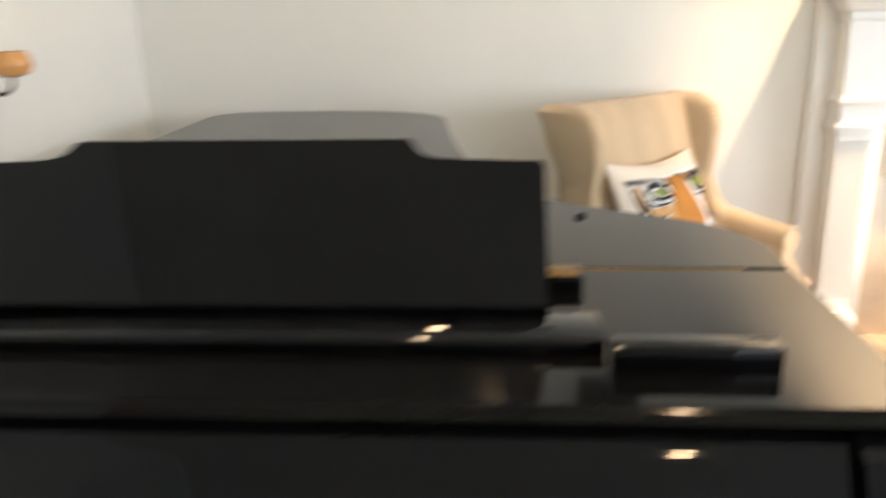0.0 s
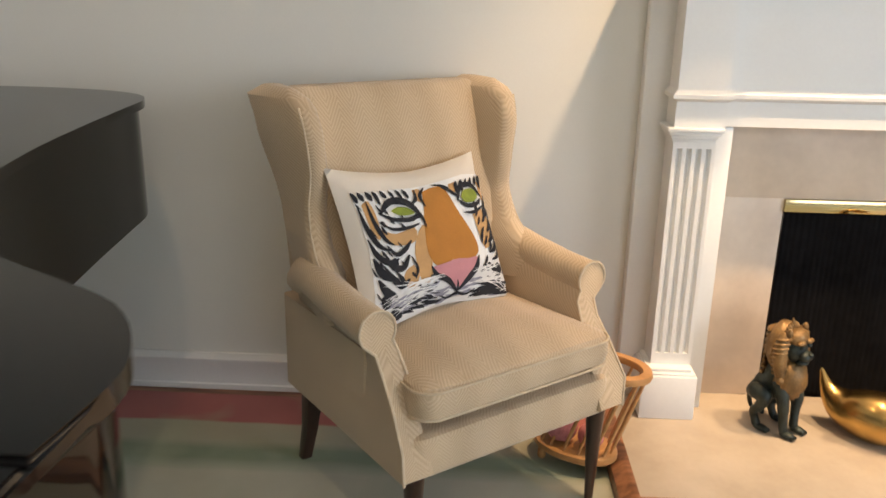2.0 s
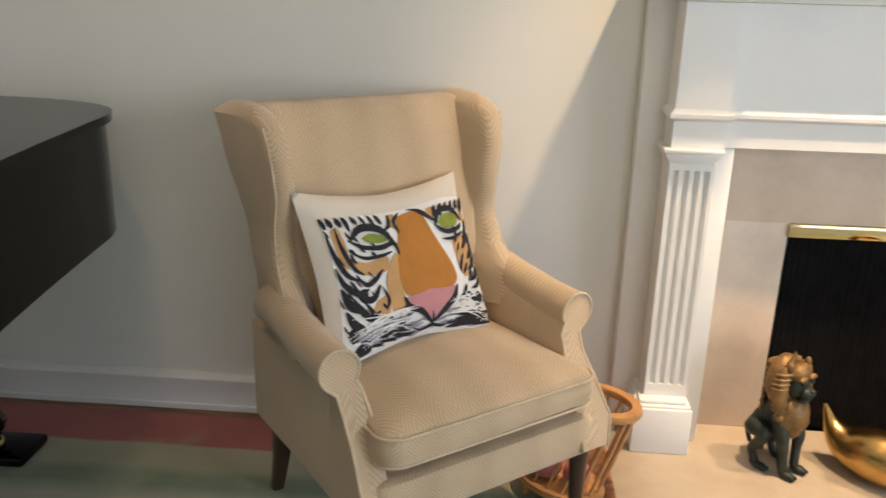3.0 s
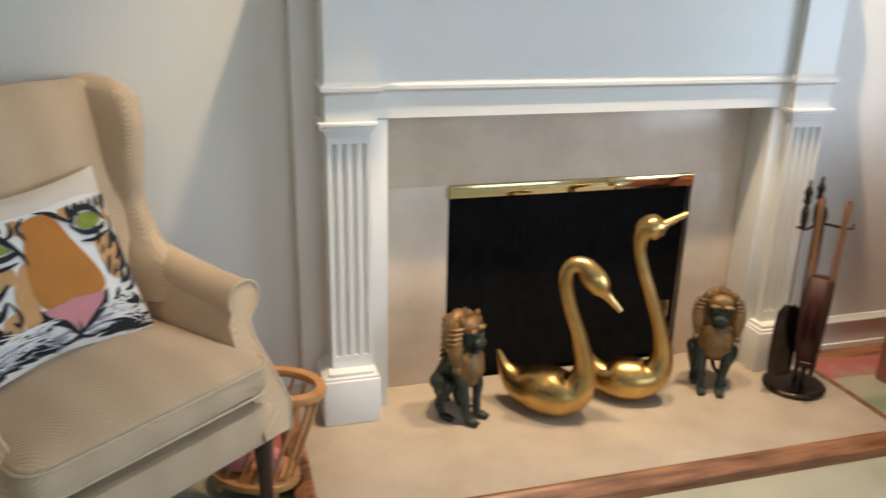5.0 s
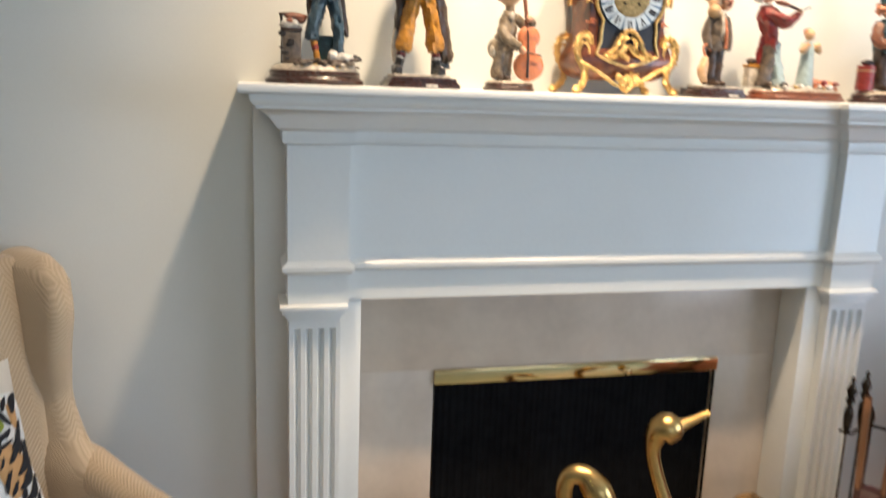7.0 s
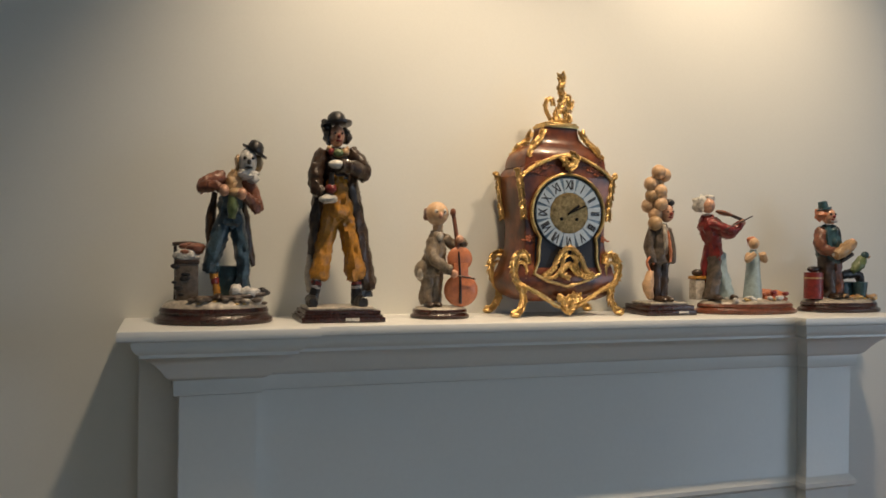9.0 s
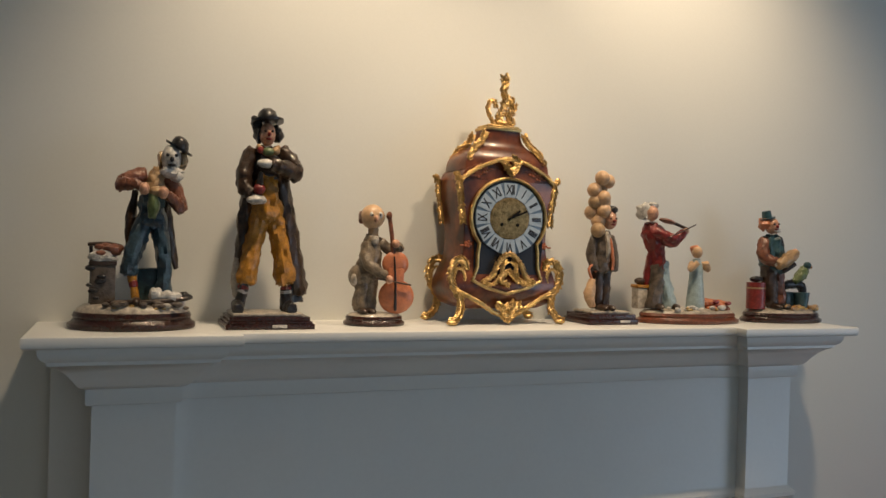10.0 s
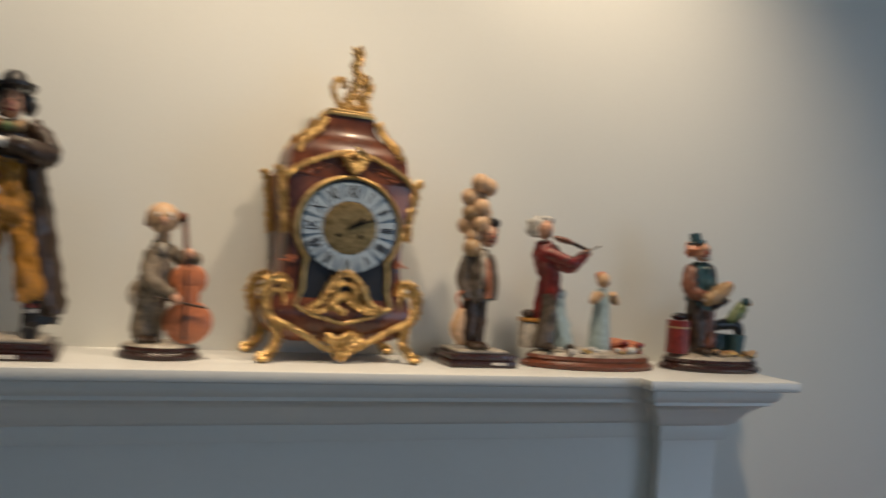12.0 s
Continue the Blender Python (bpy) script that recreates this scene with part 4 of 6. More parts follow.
F_ORANGE = paint("orange_glaze", (0.50, 0.17, 0.07), vary=0.25)
F_PEACH = paint("peach_glaze", (0.60, 0.39, 0.22), vary=0.25)
F_AQUA = paint("pale_aqua_glaze", (0.36, 0.45, 0.46), vary=0.3)
F_TEAL = paint("teal_glaze", (0.030, 0.075, 0.090), vary=0.6)
F_GREEN = paint("green_glaze", (0.12, 0.16, 0.06), vary=0.4)
F_GOLD = paint("gold_glaze", (0.55, 0.36, 0.12), metal=0.7, rough=0.35)
FIGS = "painted figurines on the mantel shelf"
PAINTS = [F_WOOD, F_PLASTER, F_WHITE, F_BLUE, F_RUST, F_SKIN, F_BLACK, F_BROWN, F_YELLOW, F_RED, F_TAN, F_GREY, F_ORANGE, F_PEACH, F_AQUA, F_TEAL, F_GREEN, F_GOLD, F_RWOOD, F_SUIT]
WD, PL, WH, BU, RU, SK, BK, BN, YE, RE, TA, GY, OG, PE, AQ, TE, GN, GO, RW, SU = range(20)


def oval_base(s, paint_index, a, squash, h):
    s.turned(paint_index, [(a * 0.98, 0), (a, 0.25), (a, h * 0.32), (a * 0.95, h * 0.42), (a * 0.91, h * 0.6), (a * 0.93, h * 0.75), (a * 0.90, h)], seg=40, squash=squash)


def face(s, at, r, skin, nose=RE):
    """A plain painted head: skull, nose, brows and mouth as small lumps."""
    x, y, z = at
    s.blob(skin, at, (r * 0.9, r, r * 1.12))
    s.blob(nose, (x, y - r * 1.02, z - r * 0.1), r * 0.22, seg=8, rings=6)
    for k in (-1, 1):
        s.blob(BK, (x + k * r * 0.38, y - r * 0.88, z + r * 0.22), (r * 0.17, r * 0.12, r * 0.13), seg=8, rings=6)
    s.blob(nose, (x, y - r * 0.9, z - r * 0.52), (r * 0.36, r * 0.12, r * 0.12), seg=8, rings=6)


def bowler(s, at, r, m=None):
    p = [(0.05, r * 1.15), (r * 0.45, r * 1.1), (r * 0.78, r * 0.85), (r * 0.92, r * 0.45), (r * 0.95, 0.12 * r), (r * 1.42, 0.10 * r), (r * 1.5, 0.2 * r), (r * 1.45, 0.0), (0.05, -0.05 * r)]
    mm = Matrix.Translation(at) @ (m or Matrix())
    s.turned(BK, p, seg=20, m=mm)


# the tramp with an accordion
s = Sculpt(PAINTS)
s.slim = 0.70
oval_base(s, WD, 11.2, 0.78, 3.0)
s.turned(PL, [(9.9, 3.0), (9.6, 3.6), (8.6, 4.3), (5, 4.6), (0.1, 4.7)], seg=30, squash=0.74)
s.crumbs(WH, (2, -4.5, 4.3), (6, 1.6, 0.4), 22, 0.7), s.crumbs(GO, (1, -6.0, 4.0), (5, 0.5, 0.3), 7, 0.5)
s.shift, s.sx = 2.2, 0.80
s.rod(BU, [(-0.3, 0, 20.5), (-2.4, -1.6, 16), (-3.6, -2.2, 12.6), (-3.9, -2.0, 10.2)], [2.9, 2.8, 2.6, 2.7])
s.rod(YE, [(-3.5, -2.2, 10.4), (-2.9, -2.6, 7.8), (-2.4, -3.0, 5.2)], [1.5, 1.2, 1.1]), s.rod(RE, [(-3.0, -2.5, 8.6), (-2.8, -2.6, 7.6)], [1.35, 1.3], steps=1)
s.rod(BU, [(1.8, 0, 20.5), (3.2, -0.4, 15), (3.9, -0.3, 10), (3.7, -0.5, 6.0)], [2.9, 2.7, 2.3, 2.6])
s.blob(BK, (3.8, -2.2, 5.2), (1.3, 2.8, 1.0)), s.blob(BN, (-2.3, -4.2, 5.0), (1.2, 2.6, 0.9))
s.rod(BU, [(0.6, 0, 19), (0.7, 0.1, 22), (0.9, 0.1, 25)], [4.2, 4.0, 3.6])
s.rod(TA, [(0.9, 0.2, 24), (1.5, 0.2, 27), (2.4, 0.1, 29.4)], [3.5, 3.4, 2.0])
s.rod(GN, [(0.6, -3.4, 25.5), (0.9, -4.0, 22.5), (0.6, -3.8, 20.5)], [1.3, 1.7, 1.2]), s.blob(TA, (1.6, -4.0, 25.2), (2.0, 1.2, 1.0))
s.rod(RU, [(-1.2, 0.3, 28.2), (-3.8, -0.4, 27.8), (-6.2, -1.4, 26.4), (-4.0, -2.8, 26.5), (-2.0, -4.0, 26.0)], [2.2, 2.0, 1.9, 1.6, 1.2])
s.rod(RU, [(4.2, 0.2, 28), (6.2, -0.6, 25.4), (7.0, -1.3, 22.6), (5.4, -2.8, 23.6), (3.4, -4.0, 24.8)], [2.2, 2.1, 2.0, 1.6, 1.2])
s.blob(SK, (-1.2, -4.4, 25.6), 1.2), s.blob(SK, (2.9, -4.6, 25.0), 1.2)
s.rod(BN, [(-3.0, 1.8, 25), (-3.8, 2.0, 20), (-4.2, 2.0, 15)], [1.2, 2.0, 1.2], flat=0.6), s.rod(BN, [(3.8, 1.6, 24), (4.9, 1.8, 18), (6.6, 1.8, 11.5)], [1.4, 2.0, 1.0], flat=0.6)
s.blob(WH, (4.6, -1.4, 29.2), (2.6, 1.8, 1.2), rough=0.5), s.blob(WH, (6.0, -1.6, 28.2), (1.6, 1.2, 1.0), rough=0.5)
face(s, (4.7, -0.8, 31.6), 2.5, WH, BK)
s.blob(TA, (7.2, 0.3, 31.4), (1.2, 1.6, 1.8), rough=0.5), s.blob(TA, (2.6, 0.6, 31.6), (0.9, 1.5, 1.6), rough=0.5)
bowler(s, (6.3, 0, 33.6), 2.2, pose(0, 0, 0, 6, 24, 0))
s.sx = 1.0
s.block(GY, -9.6, -5.4, -2.6, 2.6, 4.2, 11.5, 0.3), s.block(BN, -9.9, -5.2, -2.8, 2.8, 11.4, 12.2, 0.2), s.blob(WH, (-7.6, -1.8, 13.0), (2.2, 1.4, 1.2), rough=0.6), s.crumbs(WH, (-7.4, -1.4, 13.2), (2.0, 1.2, 0.6), 8, 0.7), s.crumbs(RU, (-6.6, -1.2, 14.4), (1.8, 1.2, 0.8), 8, 0.6), s.crumbs(BK, (-8.4, -2.4, 8), (1.4, 0.4, 3), 7, 0.6), s.crumbs(GY, (0, -5.6, 4.4), (7, 1.0, 0.5), 16, 0.7), s.blob(RU, (-5.8, -1.6, 14.3), (1.8, 1.2, 1.1), rough=0.6), s.rod(BN, [(-10, 0, 15.2), (-7, 0, 15.4), (-4.6, 0, 15.0)], 0.5), s.rod(BN, [(-9.6, 0.5, 4), (-9.5, 0.5, 10), (-9.7, 0.5, 15)], 0.45)
s.block(TE, -1.6, 3.0, 1.0, 4.0, 4.3, 11.0, 0.3)
s.blob(WH, (1.6, -4.0, 6.2), (1.4, 1.2, 1.5), rough=0.4), s.blob(WH, (3.6, -4.2, 5.9), (2.3, 1.2, 1.2), rough=0.5), s.blob(BK, (6.4, -3.4, 6.0), (1.4, 1.0, 0.9), rough=0.6), s.rod(BN, [(-6.4, -4.8, 5.0), (0, -5.4, 5.0), (6.6, -4.6, 5.6)], [0.55, 0.7, 0.6])
s.shift = 0.0
s.done("figurine", "glazed figurine in blue overalls and bowler on an oval wooden base", "figurine", pose(0.068, -0.10, S + 0.0005), FIGS)

# the tall clown in a long coat
s = Sculpt(PAINTS)
s.slim = 0.95
for a, b, z0, z1 in ((8.4, 6.6, 0, 1.0), (8.0, 6.2, 1.0, 1.5), (7.6, 5.8, 1.5, 2.3)):
    s.block(WD, -a, a, -b, b, z0, z1, 0.12)
s.block(WH, 0.2, 3.0, -6.75, -6.55, 0.3, 0.9, 0.04)
s.block(PL, -7.0, 6.4, -5.2, 5.0, 2.3, 3.0, 0.3)
s.sx, s.shift = 0.84, -0.1
s.rod(YE, [(-1.4, 0, 24), (-2.5, 0, 19), (-3.8, -0.2, 14), (-4.8, -0.3, 9.0)], [2.5, 2.3, 2.3, 2.5]), s.rod(YE, [(0.8, 0, 24), (2.0, 0, 19), (3.4, -0.2, 14), (4.4, -0.3, 9.0)], [2.5, 2.3, 2.3, 2.5])
s.rod(YE, [(-0.6, -0.3, 21.5), (-0.6, -0.6, 25), (-0.8, -0.5, 29)], [3.2, 2.9, 2.5])
for k, px, fx in ((-1, -4.9, -6.4), (1, 4.4, 4.8)):
    s.rod(BK, [(px, -0.2, 10), (px + (fx - px) * 0.5, -0.3, 6), (fx, -0.5, 3.8)], [1.3, 1.25, 1.5])
    s.rod(RE, [(px + (fx - px) * 0.28, -0.28, 7.9), (px + (fx - px) * 0.34, -0.28, 7.4)], 1.36, steps=1)
    s.rod(WH, [(px + (fx - px) * 0.40, -0.28, 7.0), (px + (fx - px) * 0.46, -0.28, 6.6)], 1.35, steps=1)
    s.rod(BK, [(fx, 1.0, 4.0), (fx + k * 0.3, -2.2, 3.9), (fx + k * 0.4, -4.4, 3.7)], [1.3, 1.4, 1.2])
s.rod(BN, [(-0.8, 0.9, 29), (-0.8, 0.9, 32), (-0.9, 0.5, 34.6)], [3.6, 3.9, 2.6])
s.rod(BN, [(-3.6, 0.9, 33.5), (-4.4, 1.2, 26), (-5.0, 1.6, 17), (-5.6, 1.8, 8)], [1.6, 2.1, 2.4, 1.9], flat=0.7)
s.rod(BN, [(2.2, 0.9, 33.5), (3.8, 1.2, 26), (5.8, 1.6, 17), (8.0, 1.8, 7.0)], [1.6, 2.2, 2.8, 2.6], flat=0.7)
s.rod(BK, [(2.6, 1.4, 24), (4.9, 1.8, 16), (7.2, 2.0, 5.6)], [1.6, 2.5, 2.5], flat=0.7), s.rod(BK, [(-2.6, 1.8, 24), (-4.0, 2.2, 16), (-5.4, 2.4, 8)], [1.5, 2.0, 1.6], flat=0.7)
s.rod(BN, [(2.6, 0.4, 34.2), (5.0, -0.6, 32.4), (5.8, -1.4, 30.2), (3.0, -3.2, 30.9), (-0.4, -4.2, 31.4)], [1.9, 1.9, 1.9, 1.6, 1.3])
s.rod(BN, [(-4.0, 0.4, 34.0), (-5.6, -0.6, 30.6), (-6.0, -1.4, 27.4), (-4.6, -3.0, 25.6)], [1.9, 1.9, 1.8, 1.4])
s.blob(WH, (-1.8, -4.6, 31.5), (2.0, 1.2, 0.9)), s.blob(WH, (-3.6, -4.2, 24.6), (2.1, 1.4, 1.0), rough=0.3), s.blob(RE, (-3.0, -4.4, 26.6), (1.4, 1.2, 1.1)), s.rod(BK, [(-2.9, -4.4, 27.4), (-2.8, -4.5, 29.6)], [0.9, 0.5], steps=1)
s.blob(GN, (-1.0, -3.0, 34.0), (1.4, 0.8, 0.8)), s.blob(RE, (-2.6, -2.8, 34.2), (0.9, 0.6, 0.7)), s.blob(TA, (0.8, -2.8, 34.2), (1.0, 0.6, 0.8)), s.rod(TA, [(-3.2, -1.8, 35.0), (-0.8, -2.4, 33.6), (1.6, -1.8, 35.0)], 0.6)
face(s, (-0.8, -0.6, 37.6), 2.1, SK)
for x, z in ((-3.0, 38.4), (1.5, 38.4), (-3.3, 39.6), (1.8, 37.6), (-2.6, 37.2)):
    s.blob(BK, (x, 0.5, z), (1.2, 1.5, 1.3), rough=0.5)
bowler(s, (-0.7, 0.2, 39.9), 2.55, pose(0, 0, 0, -6, -4, 0))
s.blob(BK, (-3.8, 0, 40.6), (0.8, 0.6, 0.6)), s.rod(PL, [(-6.6, 0.6, 6), (-6.9, 0.6, 9.5), (-6.8, 0.6, 13)], [0.8, 1.1, 0.7])
s.done("figurine", "tall glazed clown figurine in ochre trousers and dark coat", "figurine", pose(0.312, -0.105, S + 0.0005), FIGS)

# the cellist
s = Sculpt(PAINTS)
s.slim = 0.9
oval_base(s, WD, 6.5, 0.85, 1.9)
s.turned(PL, [(5.6, 1.9), (5.2, 2.3), (3, 2.6), (0.1, 2.6)], seg=24, squash=0.8)
for x in (-2.9, -1.2):
    s.rod(SU, [(x + 0.4, 0, 10.5), (x, 0, 6.5), (x - 0.1, 0, 3.4)], [2.0, 1.6, 1.7]), s.blob(BN, (x, -1.4, 2.9), (1.1, 2.2, 0.8))
s.blob(SU, (-2.6, 1.0, 10.0), (3.0, 3.0, 2.8)), s.rod(SU, [(-1.6, 0.2, 10), (-1.2, 0, 14), (-0.7, 0, 18.2)], [2.9, 2.5, 1.7])
s.blob(PL, (-4.6, -0.4, 9.4), (0.8, 1.0, 1.3)), s.rod(PE, [(-0.7, 0, 18), (-0.8, 0, 20.6)], [1.2, 1.1], steps=1)
s.blob(PE, (-1.0, -0.2, 22.5), (2.5, 2.5, 2.6), seg=20, rings=14), s.blob(SK, (-0.9, -2.5, 22.0), (0.5, 0.7, 0.8)), s.blob(RU, (1.0, 0.4, 22.4), (0.8, 1.5, 1.6), rough=0.4), s.blob(RU, (-2.9, 0.5, 22.2), (0.8, 1.4, 1.5), rough=0.4)
for x in (-1.7, 0.0):
    s.blob(WH, (x, -2.1, 22.8), (0.6, 0.5, 0.75)), s.blob(BK, (x, -2.6, 22.8), 0.2, seg=6, rings=5)
s.blob(PL, (-0.8, -1.8, 17.6), (0.9, 0.7, 1.0))
s.blob(OG, (3.9, -2.6, 6.0), (3.9, 1.0, 3.6), seg=20, rings=14), s.blob(OG, (3.6, -2.4, 12.8), (2.9, 0.9, 2.7), seg=20, rings=14), s.block(OG, 1.9, 5.4, -3.3, -1.7, 7.0, 12, 0.4), s.rod(RU, [(3.2, -2.6, 13), (2.8, -2.2, 18), (2.3, -1.6, 22.4)], [0.6, 0.5, 0.5]), s.blob(RU, (2.2, -1.6, 22.8), (0.6, 0.9, 0.9)), s.rod(BK, [(3.4, -3.7, 3.6), (3.3, -3.6, 9), (3.1, -3.2, 14)], [0.35, 0.3, 0.2])
s.rod(SU, [(0.8, -0.4, 17.0), (3.2, -1.0, 15.6), (4.6, -2.4, 16.6)], [1.3, 1.2, 1.0]), s.blob(SK, (3.4, -2.8, 17.0), 0.9)
s.rod(SU, [(-2.2, -0.8, 16.4), (-2.2, -2.8, 12.6), (0.8, -4.0, 10.4)], [1.5, 1.4, 1.0]), s.blob(SK, (1.7, -4.2, 9.6), 0.9), s.rod(BN, [(-1, -4.6, 9.8), (6, -4.2, 8.6)], 0.2, steps=1)
s.done("figurine", "glazed bald cellist figurine with an orange cello", "figurine", pose(0.54, -0.085, S + 0.0005), FIGS)

# the balloon seller
s = Sculpt(PAINTS)
for a, b, z0, z1 in ((6.6, 5.6, 0, 1.2), (6.2, 5.2, 1.2, 2.3)):
    s.block(WD, -a, a, -b, b, z0, z1, 0.12)
s.block(WH, 1.6, 4.4, -5.72, -5.6, 0.5, 1.0, 0.04), s.block(PL, -5, 5.2, -4.2, 4.2, 2.3, 3.0, 0.3)
for x in (-1.4, 0.5):
    s.rod(BN, [(x + 0.4, 0, 14), (x + 0.1, 0, 9), (x, 0, 4)], [1.7, 1.5, 1.4]), s.blob(BN, (x + 0.3, -2.0, 3.6), (1.1, 2.6, 0.8))
s.rod(GY, [(-0.2, 0, 12.5), (-0.2, 0, 17), (-0.1, 0, 21)], [2.5, 2.6, 1.7]), s.rod(PL, [(0.2, -1.9, 14.5), (0.3, -2.1, 18), (0.3, -1.4, 21)], [1.0, 1.3, 0.8], flat=0.5)
s.rod(OG, [(1.3, -2.4, 12.8), (1.1, -2.6, 16), (0.7, -2.2, 19.6)], [0.9, 0.9, 0.5], flat=0.4)
s.rod(GY, [(-2.0, 0.2, 20), (-3.3, -0.4, 16), (-2.8, -1.2, 12.5)], [1.2, 1.2, 0.9]), s.rod(GY, [(1.8, 0.2, 20), (2.8, -0.4, 16.4), (2.6, -1.2, 12.5)], [1.2, 1.2, 0.9])
face(s, (1.3, -0.6, 24.0), 1.9, SK), s.blob(RU, (1.2, 0.5, 24.8), (2.1, 1.6, 1.9), rough=0.4), s.blob(BK, (2.4, 0.2, 26.6), (1.5, 1.3, 1.0))
for i, (x, z) in enumerate(((-2.4, 21.6), (-1.6, 23.8), (-2.9, 25.8), (-0.8, 26.2), (-2.6, 28.2), (0.6, 28.2), (-1.0, 29.2), (-3.0, 31.0), (-0.4, 31.8), (-1.5, 33.8), (0.9, 33.2))):
    s.blob(PE if i % 4 else TA, (x * 0.9, (i % 3 - 1) * 1.1, z), 1.75, seg=16, rings=12)
s.rod(PE, [(-3.6, -1.6, 4), (-4.2, -1.6, 7), (-3.6, -1.6, 10)], [0.8, 1.3, 0.8]), s.rod(OG, [(-3.6, -1.6, 10), (-4.6, -1.6, 12.4), (-3.4, -1.6, 13.6), (-2.6, -1.4, 12.0)], 0.3)
s.done("figurine", "small glazed figurine holding a bunch of peach balloons", "figurine", pose(1.095, -0.085, S + 0.0005), FIGS)

# violinist and child
s = Sculpt(PAINTS)
oval_base(s, RW, 14.6, 0.50, 2.4)
s.turned(PL, [(13, 2.4), (12.4, 2.9), (9, 3.4), (0.1, 3.5)], seg=34, squash=0.47), s.crumbs(WH, (-1, -4.2, 3.6), (9, 1.0, 0.3), 14, 0.7), s.crumbs(GO, (1, -4.8, 3.4), (6, 0.4, 0.2), 5, 0.45)
s.rod(GY, [(-9.2, 0, 14), (-9.6, -0.2, 9), (-10.6, -0.4, 4)], [1.9, 1.8, 2.0]), s.rod(AQ, [(-8.4, 0, 14), (-7.6, -0.4, 9), (-6.4, -0.8, 4)], [1.8, 1.7, 1.9]), s.blob(BN, (-6.0, -2.4, 3.9), (1.0, 2.2, 0.8)), s.blob(BN, (-10.4, -2.2, 3.9), (1.0, 2.2, 0.8))
s.rod(RE, [(-9.0, 0, 13), (-9.6, 0.2, 17), (-11.0, 0.3, 21), (-11.6, 0.2, 23.6)], [2.0, 1.9, 2.4, 1.6]), s.rod(RE, [(-10.2, 1.2, 16), (-11.0, 1.6, 11), (-11.2, 1.8, 6)], [1.6, 1.5, 0.9], flat=0.7)
s.rod(RE, [(-10.6, -1.0, 22), (-7.6, -2.4, 19.4), (-4.4, -3.0, 21.6)], [1.5, 1.4, 1.0]), s.rod(RE, [(-12.2, -0.6, 22), (-9.4, -2.6, 21), (-7.2, -3.4, 20.0)], [1.3, 1.2, 1.0])
s.blob(SK, (-3.8, -3.0, 22.2), 0.9), s.blob(SK, (-12.0, -0.8, 26.2), (1.6, 1.7, 1.9)), s.blob(WH, (-12.9, 0.4, 26.8), (1.9, 1.9, 2.1), rough=0.6), s.blob(WH, (-11.4, 0.2, 28.0), (1.5, 1.4, 1.0), rough=0.6)
s.blob(RU, (-8.8, -2.6, 24.4), (2.4, 1.2, 0.6), pose(0, 0, 0, 0, 12, 0)), s.rod(BN, [(-7, -2.8, 24.0), (-3.4, -3.0, 22.8)], [0.4, 0.35], steps=1), s.rod(BN, [(-9, -4.2, 20.6), (-2.0, -4.0, 23.6)], 0.15, steps=1)
s.block(PL, -14.4, -11.6, 0.4, 3.2, 3.2, 8.2, 0.3), s.block(YE, -14.6, -11.4, 0.2, 3.4, 8.2, 9.0, 0.2), s.blob(BN, (-13.2, 1.6, 9.8), (1.4, 1.2, 0.9))
s.turned(AQ, [(2.4, 3.2), (2.2, 6), (1.7, 11), (1.6, 14), (0.8, 15.6)], at=(2.2, 0, 0), seg=14), s.blob(PE, (2.2, -0.2, 17.2), (1.35, 1.4, 1.5)), s.blob(OG, (2.3, 0.4, 17.7), (1.4, 1.2, 1.3), rough=0.4)
s.rod(PE, [(0.6, -0.2, 14.4), (-0.6, -1.4, 13.0), (0.8, -2.2, 14.6)], 0.7), s.rod(PE, [(3.6, -0.2, 14.4), (4.6, -1.4, 13.0), (3.4, -2.2, 14.6)], 0.7)
s.crumbs(OG, (7.8, -0.8, 4.2), (3.2, 1.8, 0.9), 30, 0.9), s.crumbs(RE, (8.4, -1.0, 4.4), (2.6, 1.5, 0.8), 14, 0.7)
s.done("figurine", "glazed violinist in a red tailcoat beside a small child", "figurine", pose(1.345, -0.085, S + 0.0005), FIGS)

# the seated musician with a parrot
s = Sculpt(PAINTS)
oval_base(s, WD, 12.2, 0.56, 2.4)
s.turned(PL, [(11, 2.4), (10.4, 2.9), (8, 3.4), (0.1, 3.5)], seg=34, squash=0.53), s.crumbs(TA, (3, -3.8, 3.7), (6, 1.2, 0.4), 18, 0.7), s.crumbs(GO, (4, -4.4, 3.6), (4, 0.6, 0.3), 9, 0.5), s.crumbs(YE, (5, -3.4, 4.0), (3.4, 0.8, 0.3), 7, 0.55)
s.rod(BN, [(-4.4, 0, 14), (-4.6, -0.6, 9), (-4.2, -1.0, 4.4)], [2.1, 1.9, 1.8]), s.rod(RU, [(-2.4, 0, 14), (-2.2, -1.0, 9), (-2.0, -1.4, 4.4)], [1.9, 1.7, 1.6]), s.blob(BK, (-2.0, -3.0, 4.0), (1.1, 2.3, 0.8)), s.blob(BN, (-4.4, -2.8, 4.0), (1.1, 2.3, 0.8))
s.rod(TE, [(-3.4, 0, 13), (-3.6, 0, 17), (-4.0, 0, 21.6)], [2.7, 3.0, 2.0]), s.rod(BK, [(-2.0, 0.6, 21), (-0.6, 0.2, 17), (0.2, -1.4, 15.4)], [1.6, 1.5, 1.1]), s.rod(RU, [(-5.6, 0.4, 20.6), (-6.8, -0.6, 16.6), (-4.2, -2.8, 15.2)], [1.6, 1.5, 1.2]), s.blob(WH, (-4.4, -2.9, 15.0), (1.1, 1.0, 1.0))
